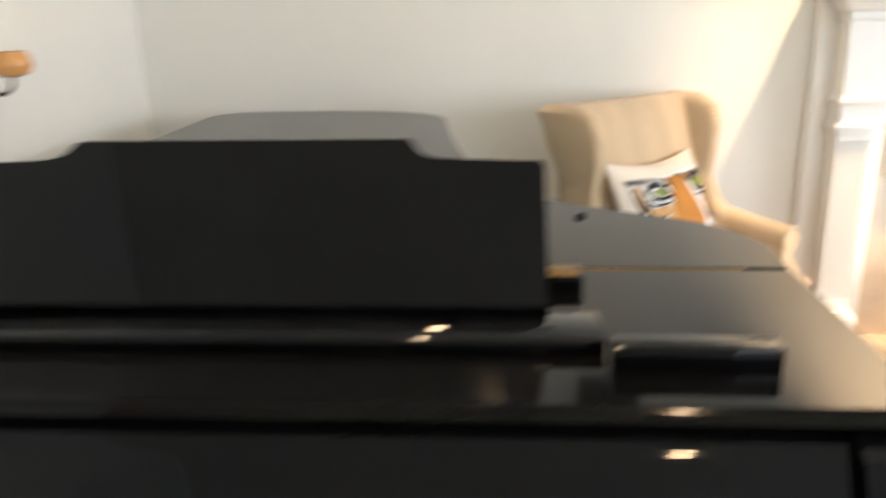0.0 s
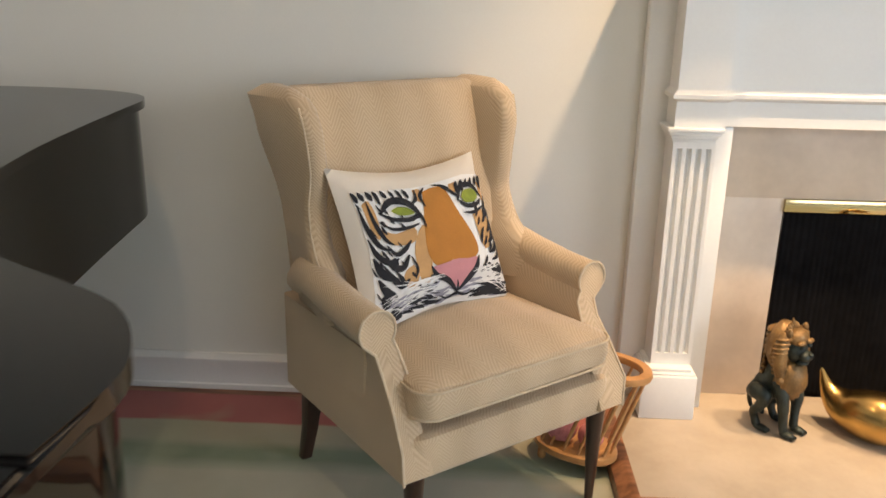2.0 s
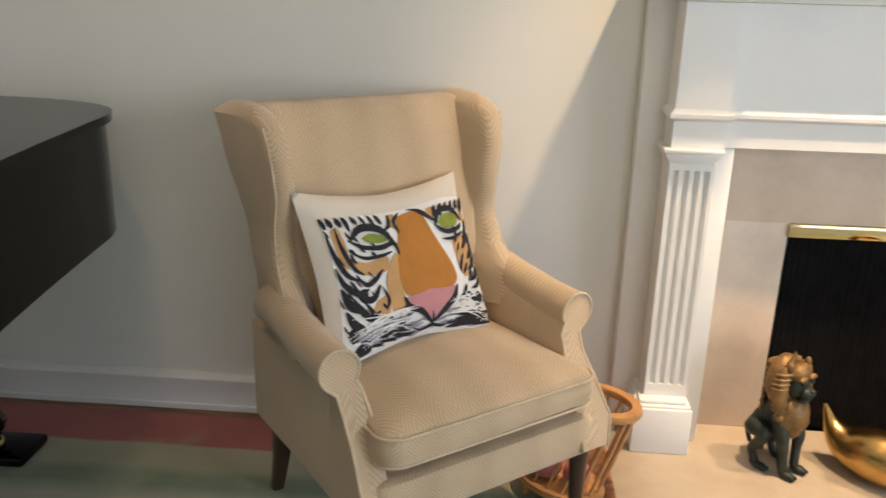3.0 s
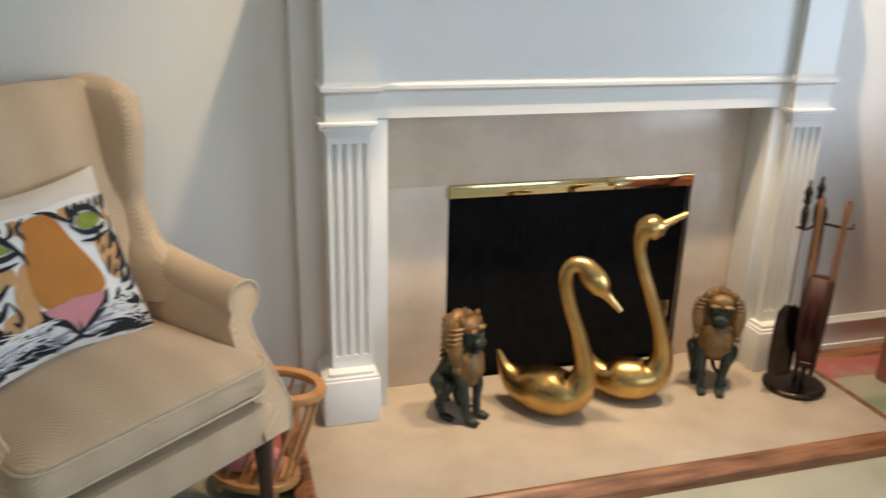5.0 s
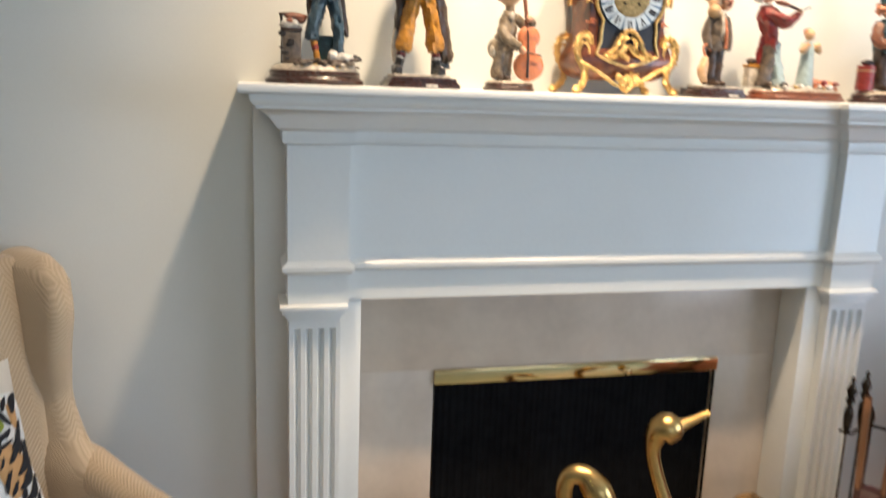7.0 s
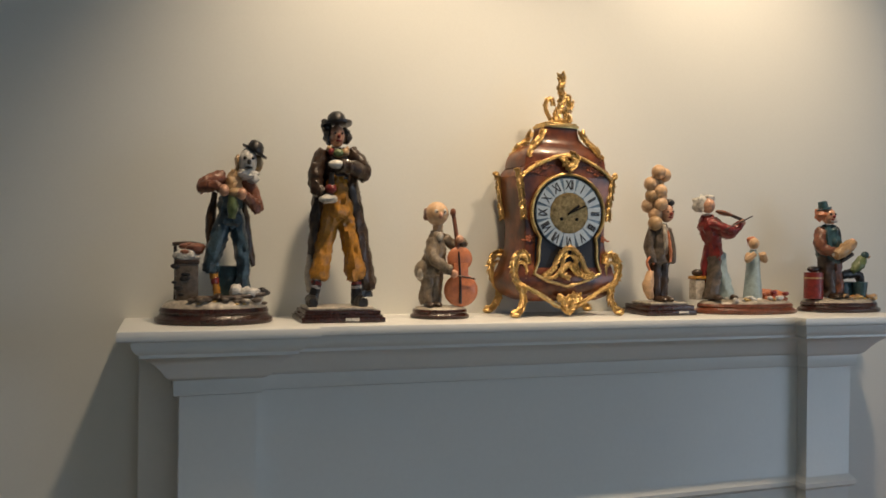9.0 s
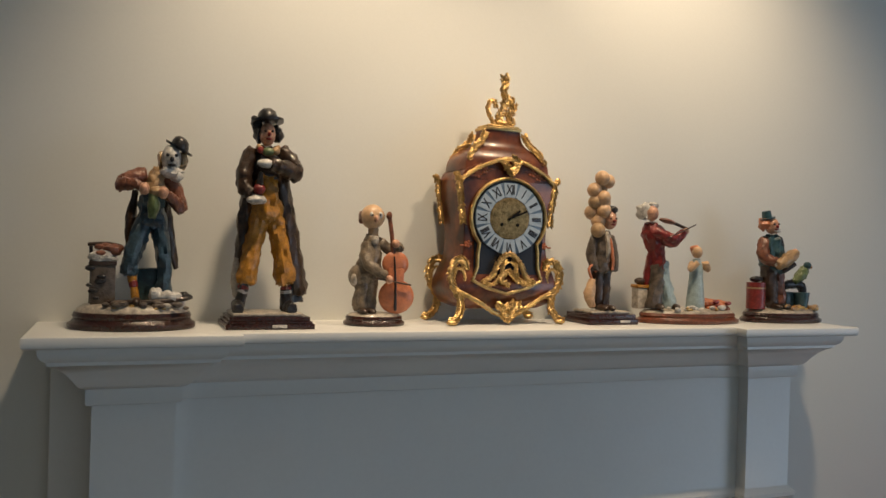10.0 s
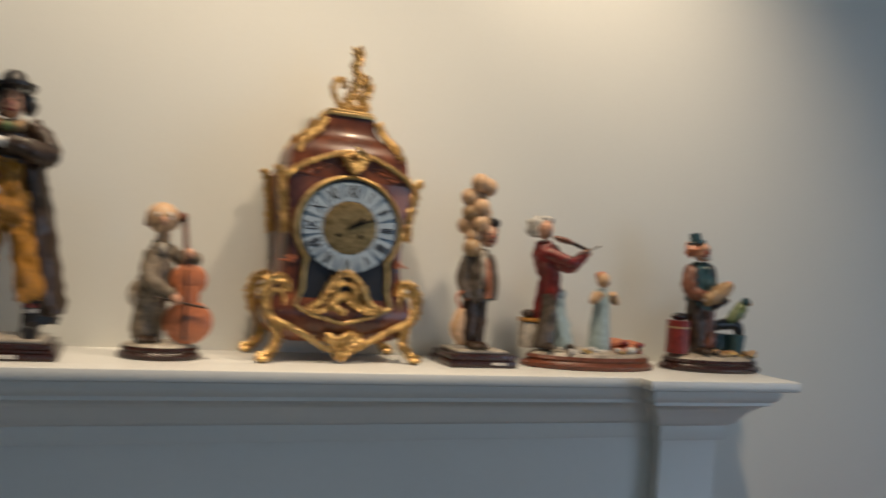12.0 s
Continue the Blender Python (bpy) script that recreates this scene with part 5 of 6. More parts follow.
s.rod(TA, [(-4.6, -3.6, 14.6), (-2.0, -3.8, 16.0), (0.8, -3.4, 17.8)], [1.3, 1.6, 1.1]), s.blob(SK, (1.0, -3.2, 18.0), 0.9), s.rod(BN, [(-2.4, -3, 13), (0.4, -3.6, 14.8)], 0.6, steps=1)
face(s, (-4.4, -0.6, 24.6), 1.9, SK), s.blob(OG, (-6.3, 0.2, 24.9), (1.3, 1.6, 1.7), rough=0.7), s.blob(OG, (-2.7, 0.4, 24.6), (1.0, 1.5, 1.6), rough=0.7), s.blob(WH, (-3.8, -2.0, 23.4), (1.1, 0.6, 0.6))
s.turned(TE, [(2.0, 0), (2.0, 0.25), (1.25, 0.3), (1.1, 2.0), (0.1, 2.1)], seg=16, m=pose(-5.4, 0, 26.4, 0, -14, 0))
s.turned(RE, [(2.3, 3.3), (2.35, 3.6), (2.3, 9.6), (2.35, 10), (0.1, 10)], at=(-9.0, -0.6, 0), seg=18), s.turned(TA, [(2.42, 8.4), (2.42, 8.8)], at=(-9.0, -0.6, 0), seg=18), s.blob(BK, (-8.4, 0, 10.8), (2.0, 1.2, 0.8))
s.turned(TE, [(1.5, 3.4), (2.0, 7.6), (0.1, 7.4)], at=(4.6, -2.2, 0), seg=14), s.block(TE, 0.4, 4.0, -1.4, 1.8, 3.3, 7.6, 0.25), s.rod(BK, [(-0.6, 1, 8.6), (3, 1, 9.4), (7.6, 1, 9.2), (8.4, 1, 4)], [0.9, 1.2, 1.1, 0.8])
s.rod(GN, [(4.4, 0, 10.2), (6.4, 0, 12.0), (7.8, 0, 13.6)], [0.6, 1.4, 1.1]), s.blob(TE, (8.4, -0.2, 14.6), (1.1, 1.0, 1.0)), s.blob(YE, (9.2, -0.6, 14.2), 0.4), s.blob(YE, (5.8, -2.4, 5.6), 0.7)
s.done("figurine", "glazed seated musician figurine with drum and parrot", "figurine", pose(1.642, -0.085, S + 0.0005), FIGS)

# ---- bracket clock ----
VENEER = ramped(material("tortoise_red_veneer", (0.12, 0.03, 0.012), 0.34, vary=0.3, scale=22, fine=90, bump=0.02, coat=0.25), [(0.30, (0.045, 0.010, 0.005)), (0.5, (0.12, 0.032, 0.011)), (0.7, (0.23, 0.075, 0.024))])
INLAY = material("flower_inlay", (0.42, 0.12, 0.04), 0.3, vary=0.4, scale=60, fine=200)
ORMOLU = material("gilt_bronze", (0.56, 0.385, 0.155), 0.36, metal=1, vary=0.45, scale=60, fine=200, bump=0.4)
DIALGOLD = material("engraved_gilt", (0.28, 0.19, 0.08), 0.4, metal=0.9, vary=0.6, scale=120, fine=320, bump=0.6)
# both enamels are bluer than their own colour: the glass's reflection is mixed in
ENAMEL = material("blue_enamel_glass_tint", (0.10, 0.15, 0.22), 0.2, vary=0.2, scale=25, fine=90, bump=0.0)
PLAQUE = material("white_enamel_glass_tint", (0.36, 0.44, 0.53), 0.2, vary=0.12, scale=60, fine=200, bump=0.0)
NIGHT = material("dark_blue_velvet", (0.01, 0.012, 0.02), 0.5, vary=0.3, scale=20, fine=150)
clock = thing("bracket_clock", "red veneered bracket clock with gilt mounts and roman dial", "clock", pose(0.829, -0.055, S, 0, 0, 4) @ Matrix.Diagonal((1.05, 1, 0.972, 1)))
CM = Matrix.Diagonal((0.01, 0.01, 0.01, 1))


def cpart(name, bm, mat, parent=clock, label=""):
    bm.transform(CM)
    return part(name, bm, mat, parent, label)


def table(rows, z):
    for (z0, *a), (z1, *b) in zip(rows, rows[1:]):
        if z <= z1:
            t = (z - z0) / (z1 - z0)
            return [p + (q - p) * t for p, q in zip(a, b)]
    return rows[-1][1:]


body = smooth_line([(3.6, 8.5, 4.2), (5.0, 11.0, 5.4), (8.0, 12.4, 6.0), (11, 11.8, 5.8), (15, 10.4, 5.2), (19, 10.0, 5.0), (24, 10.3, 5.1), (29, 11.0, 5.4), (32.4, 11.2, 5.5)], 4)
rows = [tuple(v) for v in body]
cpart("case", loft([[(x, y, z) for x, y in rounded(hx, hy, 0.6, 2)] for z, hx, hy in rows]), VENEER)
# arched head, extruded from front to back
arch = [(-11.0, 32.3), (11.0, 32.3)] + [(11.0 * math.cos(math.pi * k / 16) ** 1 if k else 10.6, 32.3 + 4.6 * math.sin(math.pi * k / 16) ** 0.8) for k in range(0, 17)]
cpart("arched_head", plate(arch[2:], -5.4, 5.4, Matrix(), bevel=0.2), VENEER)
hood = smooth_line([(34.6, 10.2, 5.0), (36.6, 10.0, 4.8), (38.0, 9.3, 4.5), (39.3, 7.8, 3.9), (40.3, 6.0, 3.2), (41.4, 4.9, 2.8), (42.8, 4.4, 2.6), (44.2, 4.3, 2.6)], 4)
cpart("hood", loft([[(x, y, z) for x, y in rounded(hx, hy, 0.5, 2)] for z, hx, hy in hood]), VENEER)
cpart("top_plinth", merge(box(-4.3, 4.3, -2.9, 2.9, 44.2, 45.0, 0.2), box(-3.9, 3.9, -2.6, 2.6, 45.0, 45.5, 0.2)), ORMOLU)
FY = -6.05


def frame_line(r, waist, foot, tip):
    """The waisted gilt frame round the dial and the panel beneath it."""
    pts = [(r * math.cos(math.radians(a)), FY, 24 + r * math.sin(math.radians(a))) for a in range(-40, 221, 13)]
    left = [(-waist, FY, 16.0), (-waist, FY, 13), (-foot, FY, 10.0), (-foot * 0.62, FY, 8.4), (0, FY, tip)]
    return pts + left + [(-x, y, z) for x, y, z in left[-2::-1]]


face_line = frame_line(9.0, 7.2, 8.2, 7.0)
bm = bmesh.new()
bm.faces.new([bm.verts.new((x * 0.99, -5.75, z)) for x, _, z in face_line])
bmesh.ops.triangulate(bm, faces=bm.faces[:])
front_panel = bmesh.ops.extrude_face_region(bm, geom=bm.faces[:])
for v in [g for g in front_panel["geom"] if isinstance(g, bmesh.types.BMVert)]:
    v.co.y += 1.2
cpart("dial_panel", bm, NIGHT)
loop = face_line + face_line[:1]
bm = tube(loop, 0.42, 8, steps=1)
for i, p in enumerate(smooth_line(loop, 4)):
    ball(p + Vector((0, -0.25, 0)), 0.24, bm, 6, 4)
cpart("dial_frame", bm, ORMOLU)


def facing(one):
    """Turns a shape from lying to facing forward at the dial."""
    one.transform(Matrix.Translation((0, 0, 24)) @ pose(0, 0, 0, 90))
    return one


dial = cpart("chapter_ring", facing(lathe([(4.3, 5.9), (7.9, 5.9), (8.1, 6.05), (8.1, 6.2), (7.9, 6.3), (4.7, 6.3), (4.3, 6.2)], seg=56)), ENAMEL, clock, "enamel chapter ring with white plaques, tinted blue for the glass's reflection")
cpart("dial_centre", facing(lathe([(0.1, 5.9), (4.7, 5.9), (4.7, 6.35), (4.3, 6.45), (2.8, 6.4), (0.1, 6.5)], seg=40)), DIALGOLD, dial, "engraved gilt dial centre")
for k, word in enumerate(("XII", "I", "II", "III", "IIII", "V", "VI", "VII", "VIII", "IX", "X", "XI")):
    cu = bpy.data.curves.new("numeral", "FONT")
    cu.body, cu.size, cu.align_x, cu.align_y, cu.extrude, cu.space_character = word, 0.028, "CENTER", "CENTER", 0.0003, 0.8
    tmp = bpy.data.objects.new("numeral", cu)
    me = bpy.data.meshes.new_from_object(tmp)
    bpy.data.objects.remove(tmp), bpy.data.curves.remove(cu)
    me.transform(Matrix.Diagonal((0.75, 1.15, 1, 1)))
    me.materials.append(P_BLACK)
    ob = new("numeral", me)
    ob.parent = dial
    a = math.radians(30 * k)
    one = plate([(-1.22, -1.62), (1.22, -1.62), (1.68, 1.56), (-1.68, 1.56)], -6.39, -6.25, Matrix(), bevel=0.03)
    one.transform(Matrix.Translation((0, 0, 24)) @ pose(0, 0, 0, 0, 30 * k, 0) @ Matrix.Translation((0, 0, 6.35)))
    cpart("numeral_plaque", one, PLAQUE, dial)
    ob.matrix_local = Matrix.Translation((0.0638 * math.sin(a), -0.0644, 0.24 + 0.0638 * math.cos(a))) @ pose(0, 0, 0, 90) @ pose(0, 0, 0, 0, 0, -30 * k)
for ang, ln, w in ((52, 3.0, 0.55), (66, 4.4, 0.4)):
    one = box(-w / 2, w / 2, -6.75, -6.6, -0.6, ln, 0.05)
    one.transform(Matrix.Translation((0, 0, 24)) @ pose(0, 0, 0, 0, ang, 0))
    cpart("clock_hand", one, SOOT, dial)
for x in (-1.9, 1.9):
    cpart("winding_hole", ball((x, -6.4, 22.6), (0.42, 0.2, 0.42)), SOOT, dial)


def ornate(pts, r, n=3, seed=1, jitter=0.5, bm=None):
    """A gilt scroll: a tapered rod with small pointed leaves that lie along it."""
    g = random.Random(seed)
    bm = tube(pts, [r * (0.34 + 0.22 * math.sin(math.pi * (i + 0.6) / len(pts))) for i in range(len(pts))], 7, bm, 4)
    line = smooth_line(pts, n + 3)
    for i, p in enumerate(line):
        d = line[min(i + 1, len(line) - 1)] - line[max(i - 1, 0)]
        along = math.degrees(math.atan2(d.x, d.z))
        for k in (-1, 1, -1, 1):
            q = p + Vector((k * g.uniform(0.2, 0.9) * math.cos(math.radians(along)), g.uniform(-0.5, 0.0), -k * g.uniform(0.2, 0.9) * math.sin(math.radians(along)))) * r * (jitter + 0.4)
            ball(q, (r * g.uniform(0.13, 0.24), r * g.uniform(0.2, 0.34), r * g.uniform(0.42, 0.85)), bm, 6, 5, pose(0, 0, 0, g.uniform(-15, 15), along + k * g.uniform(10, 55), 0))
    return bm


cpart("cornice_mount", ornate([(-11.2, -5.6, 32.2), (-9.6, -5.7, 33.6), (-7, -5.8, 35.2), (-3.4, -5.9, 36.8), (0, -6, 37.4), (3.4, -5.9, 36.8), (7, -5.8, 35.2), (9.6, -5.7, 33.6), (11.2, -5.6, 32.2)], 0.62, 5, 2, 0.3), ORMOLU)
cpart("crest_mount", ornate([(-1.8, -6.2, 36.6), (-0.8, -6.4, 35.2), (0, -6.4, 34.4), (0.8, -6.4, 35.2), (1.8, -6.2, 36.6), (0, -6.3, 37.6)], 0.9, 3, 4), ORMOLU)
for k in (-1, 1):
    for y in (-5.2, 5.2):
        cpart("shoulder_mount", ornate([(k * 12.4, y, 33.6), (k * 11.6, y, 32), (k * 11.4, y, 30), (k * 11.0, y, 27.4), (k * 10.7, y, 24.6), (k * 10.5, y, 22.6)], 0.85, 4, 5 + k, 0.4), ORMOLU)
        bm = ornate([(k * 9.4, y * 1.04, 12.6), (k * 10.4, y * 1.06, 14.4), (k * 12.2, y * 1.08, 14.0), (k * 13.1, y * 1.1, 11.6), (k * 12.6, y * 1.1, 8.8), (k * 11.2, y * 1.12, 6.6), (k * 10.8, y * 1.16, 4.2), (k * 11.6, y * 1.24, 2.0), (k * 13.2, y * 1.32, 0.8)], 0.95, 4, 9 + k)
        bm = ornate([(k * 11.2 + 1.3 * math.cos(j * 0.785), y * 1.1, 10.6 + 2.0 * math.sin(j * 0.785)) for j in range(9)], 0.5, 2, 40 + k, 0.2, bm)
        ball((k * 12.9, y * 1.3, 0.75), (1.3, 1.1, 0.7), bm, 10, 6)
        cpart("foot", bm, ORMOLU, clock, "scrolled gilt foot")
        cpart("hood_mount", ornate([(k * 9.2, y * 0.86, 37), (k * 7.8, y * 0.76, 39.4), (k * 5.8, y * 0.62, 41.4), (k * 4.6, y * 0.55, 43.6)], 0.9, 4, 14 + k, 0.4), ORMOLU)
    cpart("swag", ornate([(k * 11.4, -6.2, 7.4), (k * 8.6, -6.3, 6.2), (k * 5.6, -6.3, 4.4), (k * 3.0, -6.3, 2.8), (0, -6.3, 1.6)], 0.75, 4, 20 + k, 0.25), ORMOLU)
cpart("apron_mount", ornate([(-2.6, -6.4, 4.6), (-1.2, -6.5, 3.6), (0, -6.6, 1.2), (1.2, -6.5, 3.6), (2.6, -6.4, 4.6), (0, -6.5, 4.2), (0, -6.5, 2.4)], 1.0, 4, 31), ORMOLU)
cpart("panel_mount", ornate([(-6.0, -6.3, 9.6), (-4.0, -6.5, 11.0), (-2.6, -6.6, 14.0), (0, -6.7, 16.0), (2.6, -6.6, 14.0), (4.0, -6.5, 11.0), (6.0, -6.3, 9.6), (2.0, -6.6, 10.2), (0, -6.7, 12.2), (-2.0, -6.6, 10.2), (0, -6.6, 9.0)], 0.75, 4, 33, 0.4), ORMOLU)
for k in (-1, 1):
    cpart("panel_leaf", ornate([(k * 5.4, -6.4, 9.2), (k * 3.4, -6.5, 9.4), (k * 1.8, -6.6, 11.4), (k * 1.5, -6.7, 13.4), (k * 0.5, -6.7, 14.4)], 0.62, 4, 51 + k, 0.35), ORMOLU)
bm = ornate([(0, 0, 45.4), (-0.5, 0, 47.4), (0.3, 0, 49.8), (1.0, 0, 52.2), (0.2, 0, 54.2), (0.9, 0, 55.6), (0.4, 0, 57.6)], 0.92, 3, 41, 0.7)
ornate([(-0.4, 0, 45.8), (-2.0, 0, 46.6), (-3.3, 0, 48.8), (-3.0, 0, 51.0), (-1.7, 0, 51.2), (-1.5, 0, 50.0)], 0.70, 3, 43, 0.4, bm)
ornate([(0.5, 0, 45.8), (2.4, 0, 46.4), (1.8, 0, 48.4), (3.0, 0, 50.0), (2.4, 0, 52.0), (1.2, 0, 51.2)], 0.90, 3, 45, 0.7, bm)
ornate([(-2.4, 0, 45.6), (0, -0.4, 46.4), (2.6, 0, 45.6)], 0.7, 3, 47, 0.4, bm)
cpart("finial", bm, ORMOLU, clock, "pierced gilt finial").location.x = 0.006
for k, (x, z) in enumerate(((-7.4, 33.6), (-5.6, 34.6), (5.6, 34.6), (7.4, 33.6), (-9.3, 30.6), (9.3, 30.6), (-9.2, 18), (9.2, 18))):
    y = -5.48 if z > 32 else -5.3
    bm = ball((x, y, z), (0.34, 0.14, 0.34), None, 8, 6)
    for j in range(5):
        ball((x + 0.62 * math.cos(j * 1.257), y, z + 0.55 * math.sin(j * 1.257)), (0.36, 0.11, 0.3), bm, 7, 5)
    for j in (-1, 1):
        ball((x + j * 1.35, y, z - 0.35 * (1 if x * j > 0 else -1)), (0.55, 0.1, 0.2), bm, 7, 5)
    cpart("inlay_flower", bm, INLAY)


# ---- on the hearth ----
def bird(name, pts, label):
    """A brass bird in one skin, from tail to beak; pts: place and radius."""
    bm = tube([p[:3] for p in pts], [p[3] for p in pts], 24, steps=6)
    head = Vector(pts[-4][:3])
    fwd = (Vector(pts[-1][:3]) - head).normalized()
    side = fwd.cross(Vector((0, 0, 1))).normalized()
    for k in (-1, 1):
        ball(head + side * k * 0.024 + Vector((0, 0, 0.008)) + fwd * 0.006, 0.006, bm, 8, 6)
    return tagged(part(name, bm, GOLDBRASS), label, "statue", "brass swans")


GOLDBRASS = material("swan_brass", (0.56, 0.36, 0.13), 0.26, metal=1, vary=0.3, scale=7, fine=45, bump=0.05)
bird("swan_statue", [(0.528, -0.150, 0.236, 0.005), (0.548, -0.172, 0.180, 0.026), (0.585, -0.205, 0.142, 0.056), (0.640, -0.255, 0.136, 0.077), (0.692, -0.295, 0.140, 0.077), (0.730, -0.322, 0.172, 0.054), (0.738, -0.332, 0.240, 0.033), (0.712, -0.332, 0.345, 0.024), (0.678, -0.327, 0.440, 0.021), (0.659, -0.322, 0.520, 0.021), (0.668, -0.326, 0.566, 0.022), (0.700, -0.338, 0.572, 0.027), (0.728, -0.356, 0.541, 0.037), (0.750, -0.371, 0.510, 0.029), (0.765, -0.380, 0.490, 0.015), (0.802, -0.402, 0.446, 0.008)], "polished brass swan with bowed head on the hearth")
bird("swan_statue", [(0.812, -0.165, 0.236, 0.005), (0.832, -0.185, 0.180, 0.024), (0.868, -0.210, 0.138, 0.052), (0.915, -0.235, 0.132, 0.071), (0.968, -0.262, 0.136, 0.071), (1.014, -0.285, 0.166, 0.050), (1.026, -0.292, 0.236, 0.032), (1.006, -0.288, 0.330, 0.024), (0.970, -0.276, 0.430, 0.020), (0.941, -0.262, 0.515, 0.019), (0.926, -0.255, 0.580, 0.020), (0.932, -0.256, 0.628, 0.030), (0.955, -0.262, 0.644, 0.040), (0.982, -0.268, 0.650, 0.031), (0.998, -0.271, 0.656, 0.014), (1.060, -0.286, 0.690, 0.008)], "polished brass swan with raised head on the hearth")

PATINA = material("green_bronze_patina", (0.030, 0.041, 0.036), 0.5, metal=0.4, vary=0.6, scale=18, fine=130, bump=0.4)
OCHRE = material("worn_gilt_mane", (0.22, 0.130, 0.050), 0.5, metal=0.4, vary=0.6, scale=22, fine=160, bump=0.6)


def lion(m, label):
    s = Sculpt([PATINA, OCHRE])
    s.slim, s.folds = 0.92, 0.07
    for k in (-1, 1):
        # raised haunches over thin hind legs, and straight forelegs
        s.rod(0, [(k * 3.6, 5.4, 11.5), (k * 5.6, 3.0, 12.6), (k * 6.0, 0.4, 12.2), (k * 5.6, 1.6, 8.6), (k * 4.9, 3.8, 5.2), (k * 4.7, 2.6, 1.6)], [2.6, 2.7, 2.3, 1.8, 1.4, 1.3])
        s.rod(0, [(k * 3.6, -2.6, 17), (k * 3.9, -4.4, 11.5), (k * 3.2, -4.8, 6), (k * 2.9, -5.2, 1.8)], [2.4, 2.0, 1.45, 1.35])
        s.blob(0, (k * 2.9, -6.6, 1.15), (1.6, 2.5, 1.1)), s.blob(0, (k * 4.7, 1.0, 1.05), (1.5, 2.6, 1.0))
        for t in (-0.8, 0, 0.8):
            s.blob(0, (k * 2.9 + t, -8.6, 0.9), (0.5, 0.8, 0.7), seg=7, rings=5), s.blob(0, (k * 4.7 + t, -1.0, 0.8), (0.45, 0.8, 0.6), seg=7, rings=5)
        # hanging mane with ridges, ending in curls
        s.rod(1, [(k * 3.8, -1.8, 32.4), (k * 5.6, -2.2, 29), (k * 6.2, -2.6, 24.5), (k * 5.8, -3.2, 19.8)], [1.6, 2.1, 2.2, 1.3])
        for i in range(9):
            z = 31.6 - i * 1.35
            x = 4.2 + 2.0 * math.sin(math.pi * min(1.0, (i + 1.2) / 9.5))
            s.rod(1, [(k * (x - 0.6), -4.2, z + 0.2), (k * (x + 1.3), -3.2, z), (k * (x + 1.9), -1.0, z - 0.3)], [0.42, 0.5, 0.42], steps=2, seg=7)
        s.blob(1, (k * 6.4, -3.6, 19.0), (1.1, 1.3, 1.2)), s.blob(0, (k * 1.9, -6.6, 29.4), (0.9, 0.7, 0.7)), s.blob(1, (k * 2.1, -6.4, 30.7), (1.8, 1.0, 0.8)), s.blob(1, (k * 4.2, -3.4, 33.4), (1.0, 0.9, 1.6))
    s.rod(0, [(0, 6.2, 9.6), (0, 4.0, 12), (0, 0.6, 16), (0, -0.8, 20)], [3.6, 4.6, 5.0, 4.6]), s.rod(0, [(0, 8.0, 10), (1.2, 9.4, 6), (2.6, 8.6, 2.2), (4.6, 6.2, 1.0)], [1.0, 0.8, 0.7, 0.9])
    s.blob(1, (0, -3.2, 17.8), (5.5, 4.9, 6.8), seg=22, rings=16, rough=0.12)
    for a in range(6):
        for b in range(-a, a + 1, 2):
            s.blob(1, (b * 0.72, -7.0 + abs(b) * 0.3 + (a - 2) ** 2 * 0.10, 23.0 - a * 1.9), (0.5, 0.3, 0.9), seg=6, rings=5)
    s.blob(1, (0, 0.2, 27.4), (6.3, 4.4, 8.0), seg=20, rings=14, rough=0.06), s.blob(1, (0, -3.6, 31.4), (4.0, 3.2, 2.8), seg=16, rings=10, rough=0.15)
    for i in range(8):
        s.rod(1, [(-3.2, 3.6 + 0.1 * i, 32 - i * 2.0), (0, 5.2 - 0.12 * abs(i - 3), 31.6 - i * 2.0), (3.2, 3.6 + 0.1 * i, 32 - i * 2.0)], [0.6, 0.9, 0.6], steps=2, seg=7)
    s.blob(0, (0, -3.4, 27.8), (3.7, 3.6, 4.3), seg=18, rings=12), s.blob(0, (0, -6.8, 26.4), (2.6, 2.1, 1.7)), s.blob(0, (0, -8.4, 27.3), (1.0, 0.8, 0.7)), s.blob(0, (0, -6.2, 24.2), (2.2, 1.7, 0.9)), s.blob(1, (0, -5.2, 22.8), (1.5, 1.2, 1.4))
    for a in range(13):
        t = math.radians(15 + 150 * a / 12)
        s.rod(1, [(4.0 * math.cos(t), -2.0, 30.2 + 4.0 * math.sin(t)), (4.9 * math.cos(t), -1.6, 30.4 + 5.2 * math.sin(t))], [0.75, 0.3], steps=1, seg=7)
    s.rod(1, [(0, -1.8, 34.6), (0, -1.6, 36.6)], [0.8, 0.25], steps=1, seg=7)
    return s.done("lion_statue", label, "statue", m, "bronze lion statues")


lion(pose(0.378, -0.215, H + 0.0005, 0, 0, 40), "patinated bronze seated lion statue with a gilt mane")
lion(pose(1.255, -0.232, H + 0.0005, 0, 0, -28), "patinated bronze seated lion statue with a gilt mane")

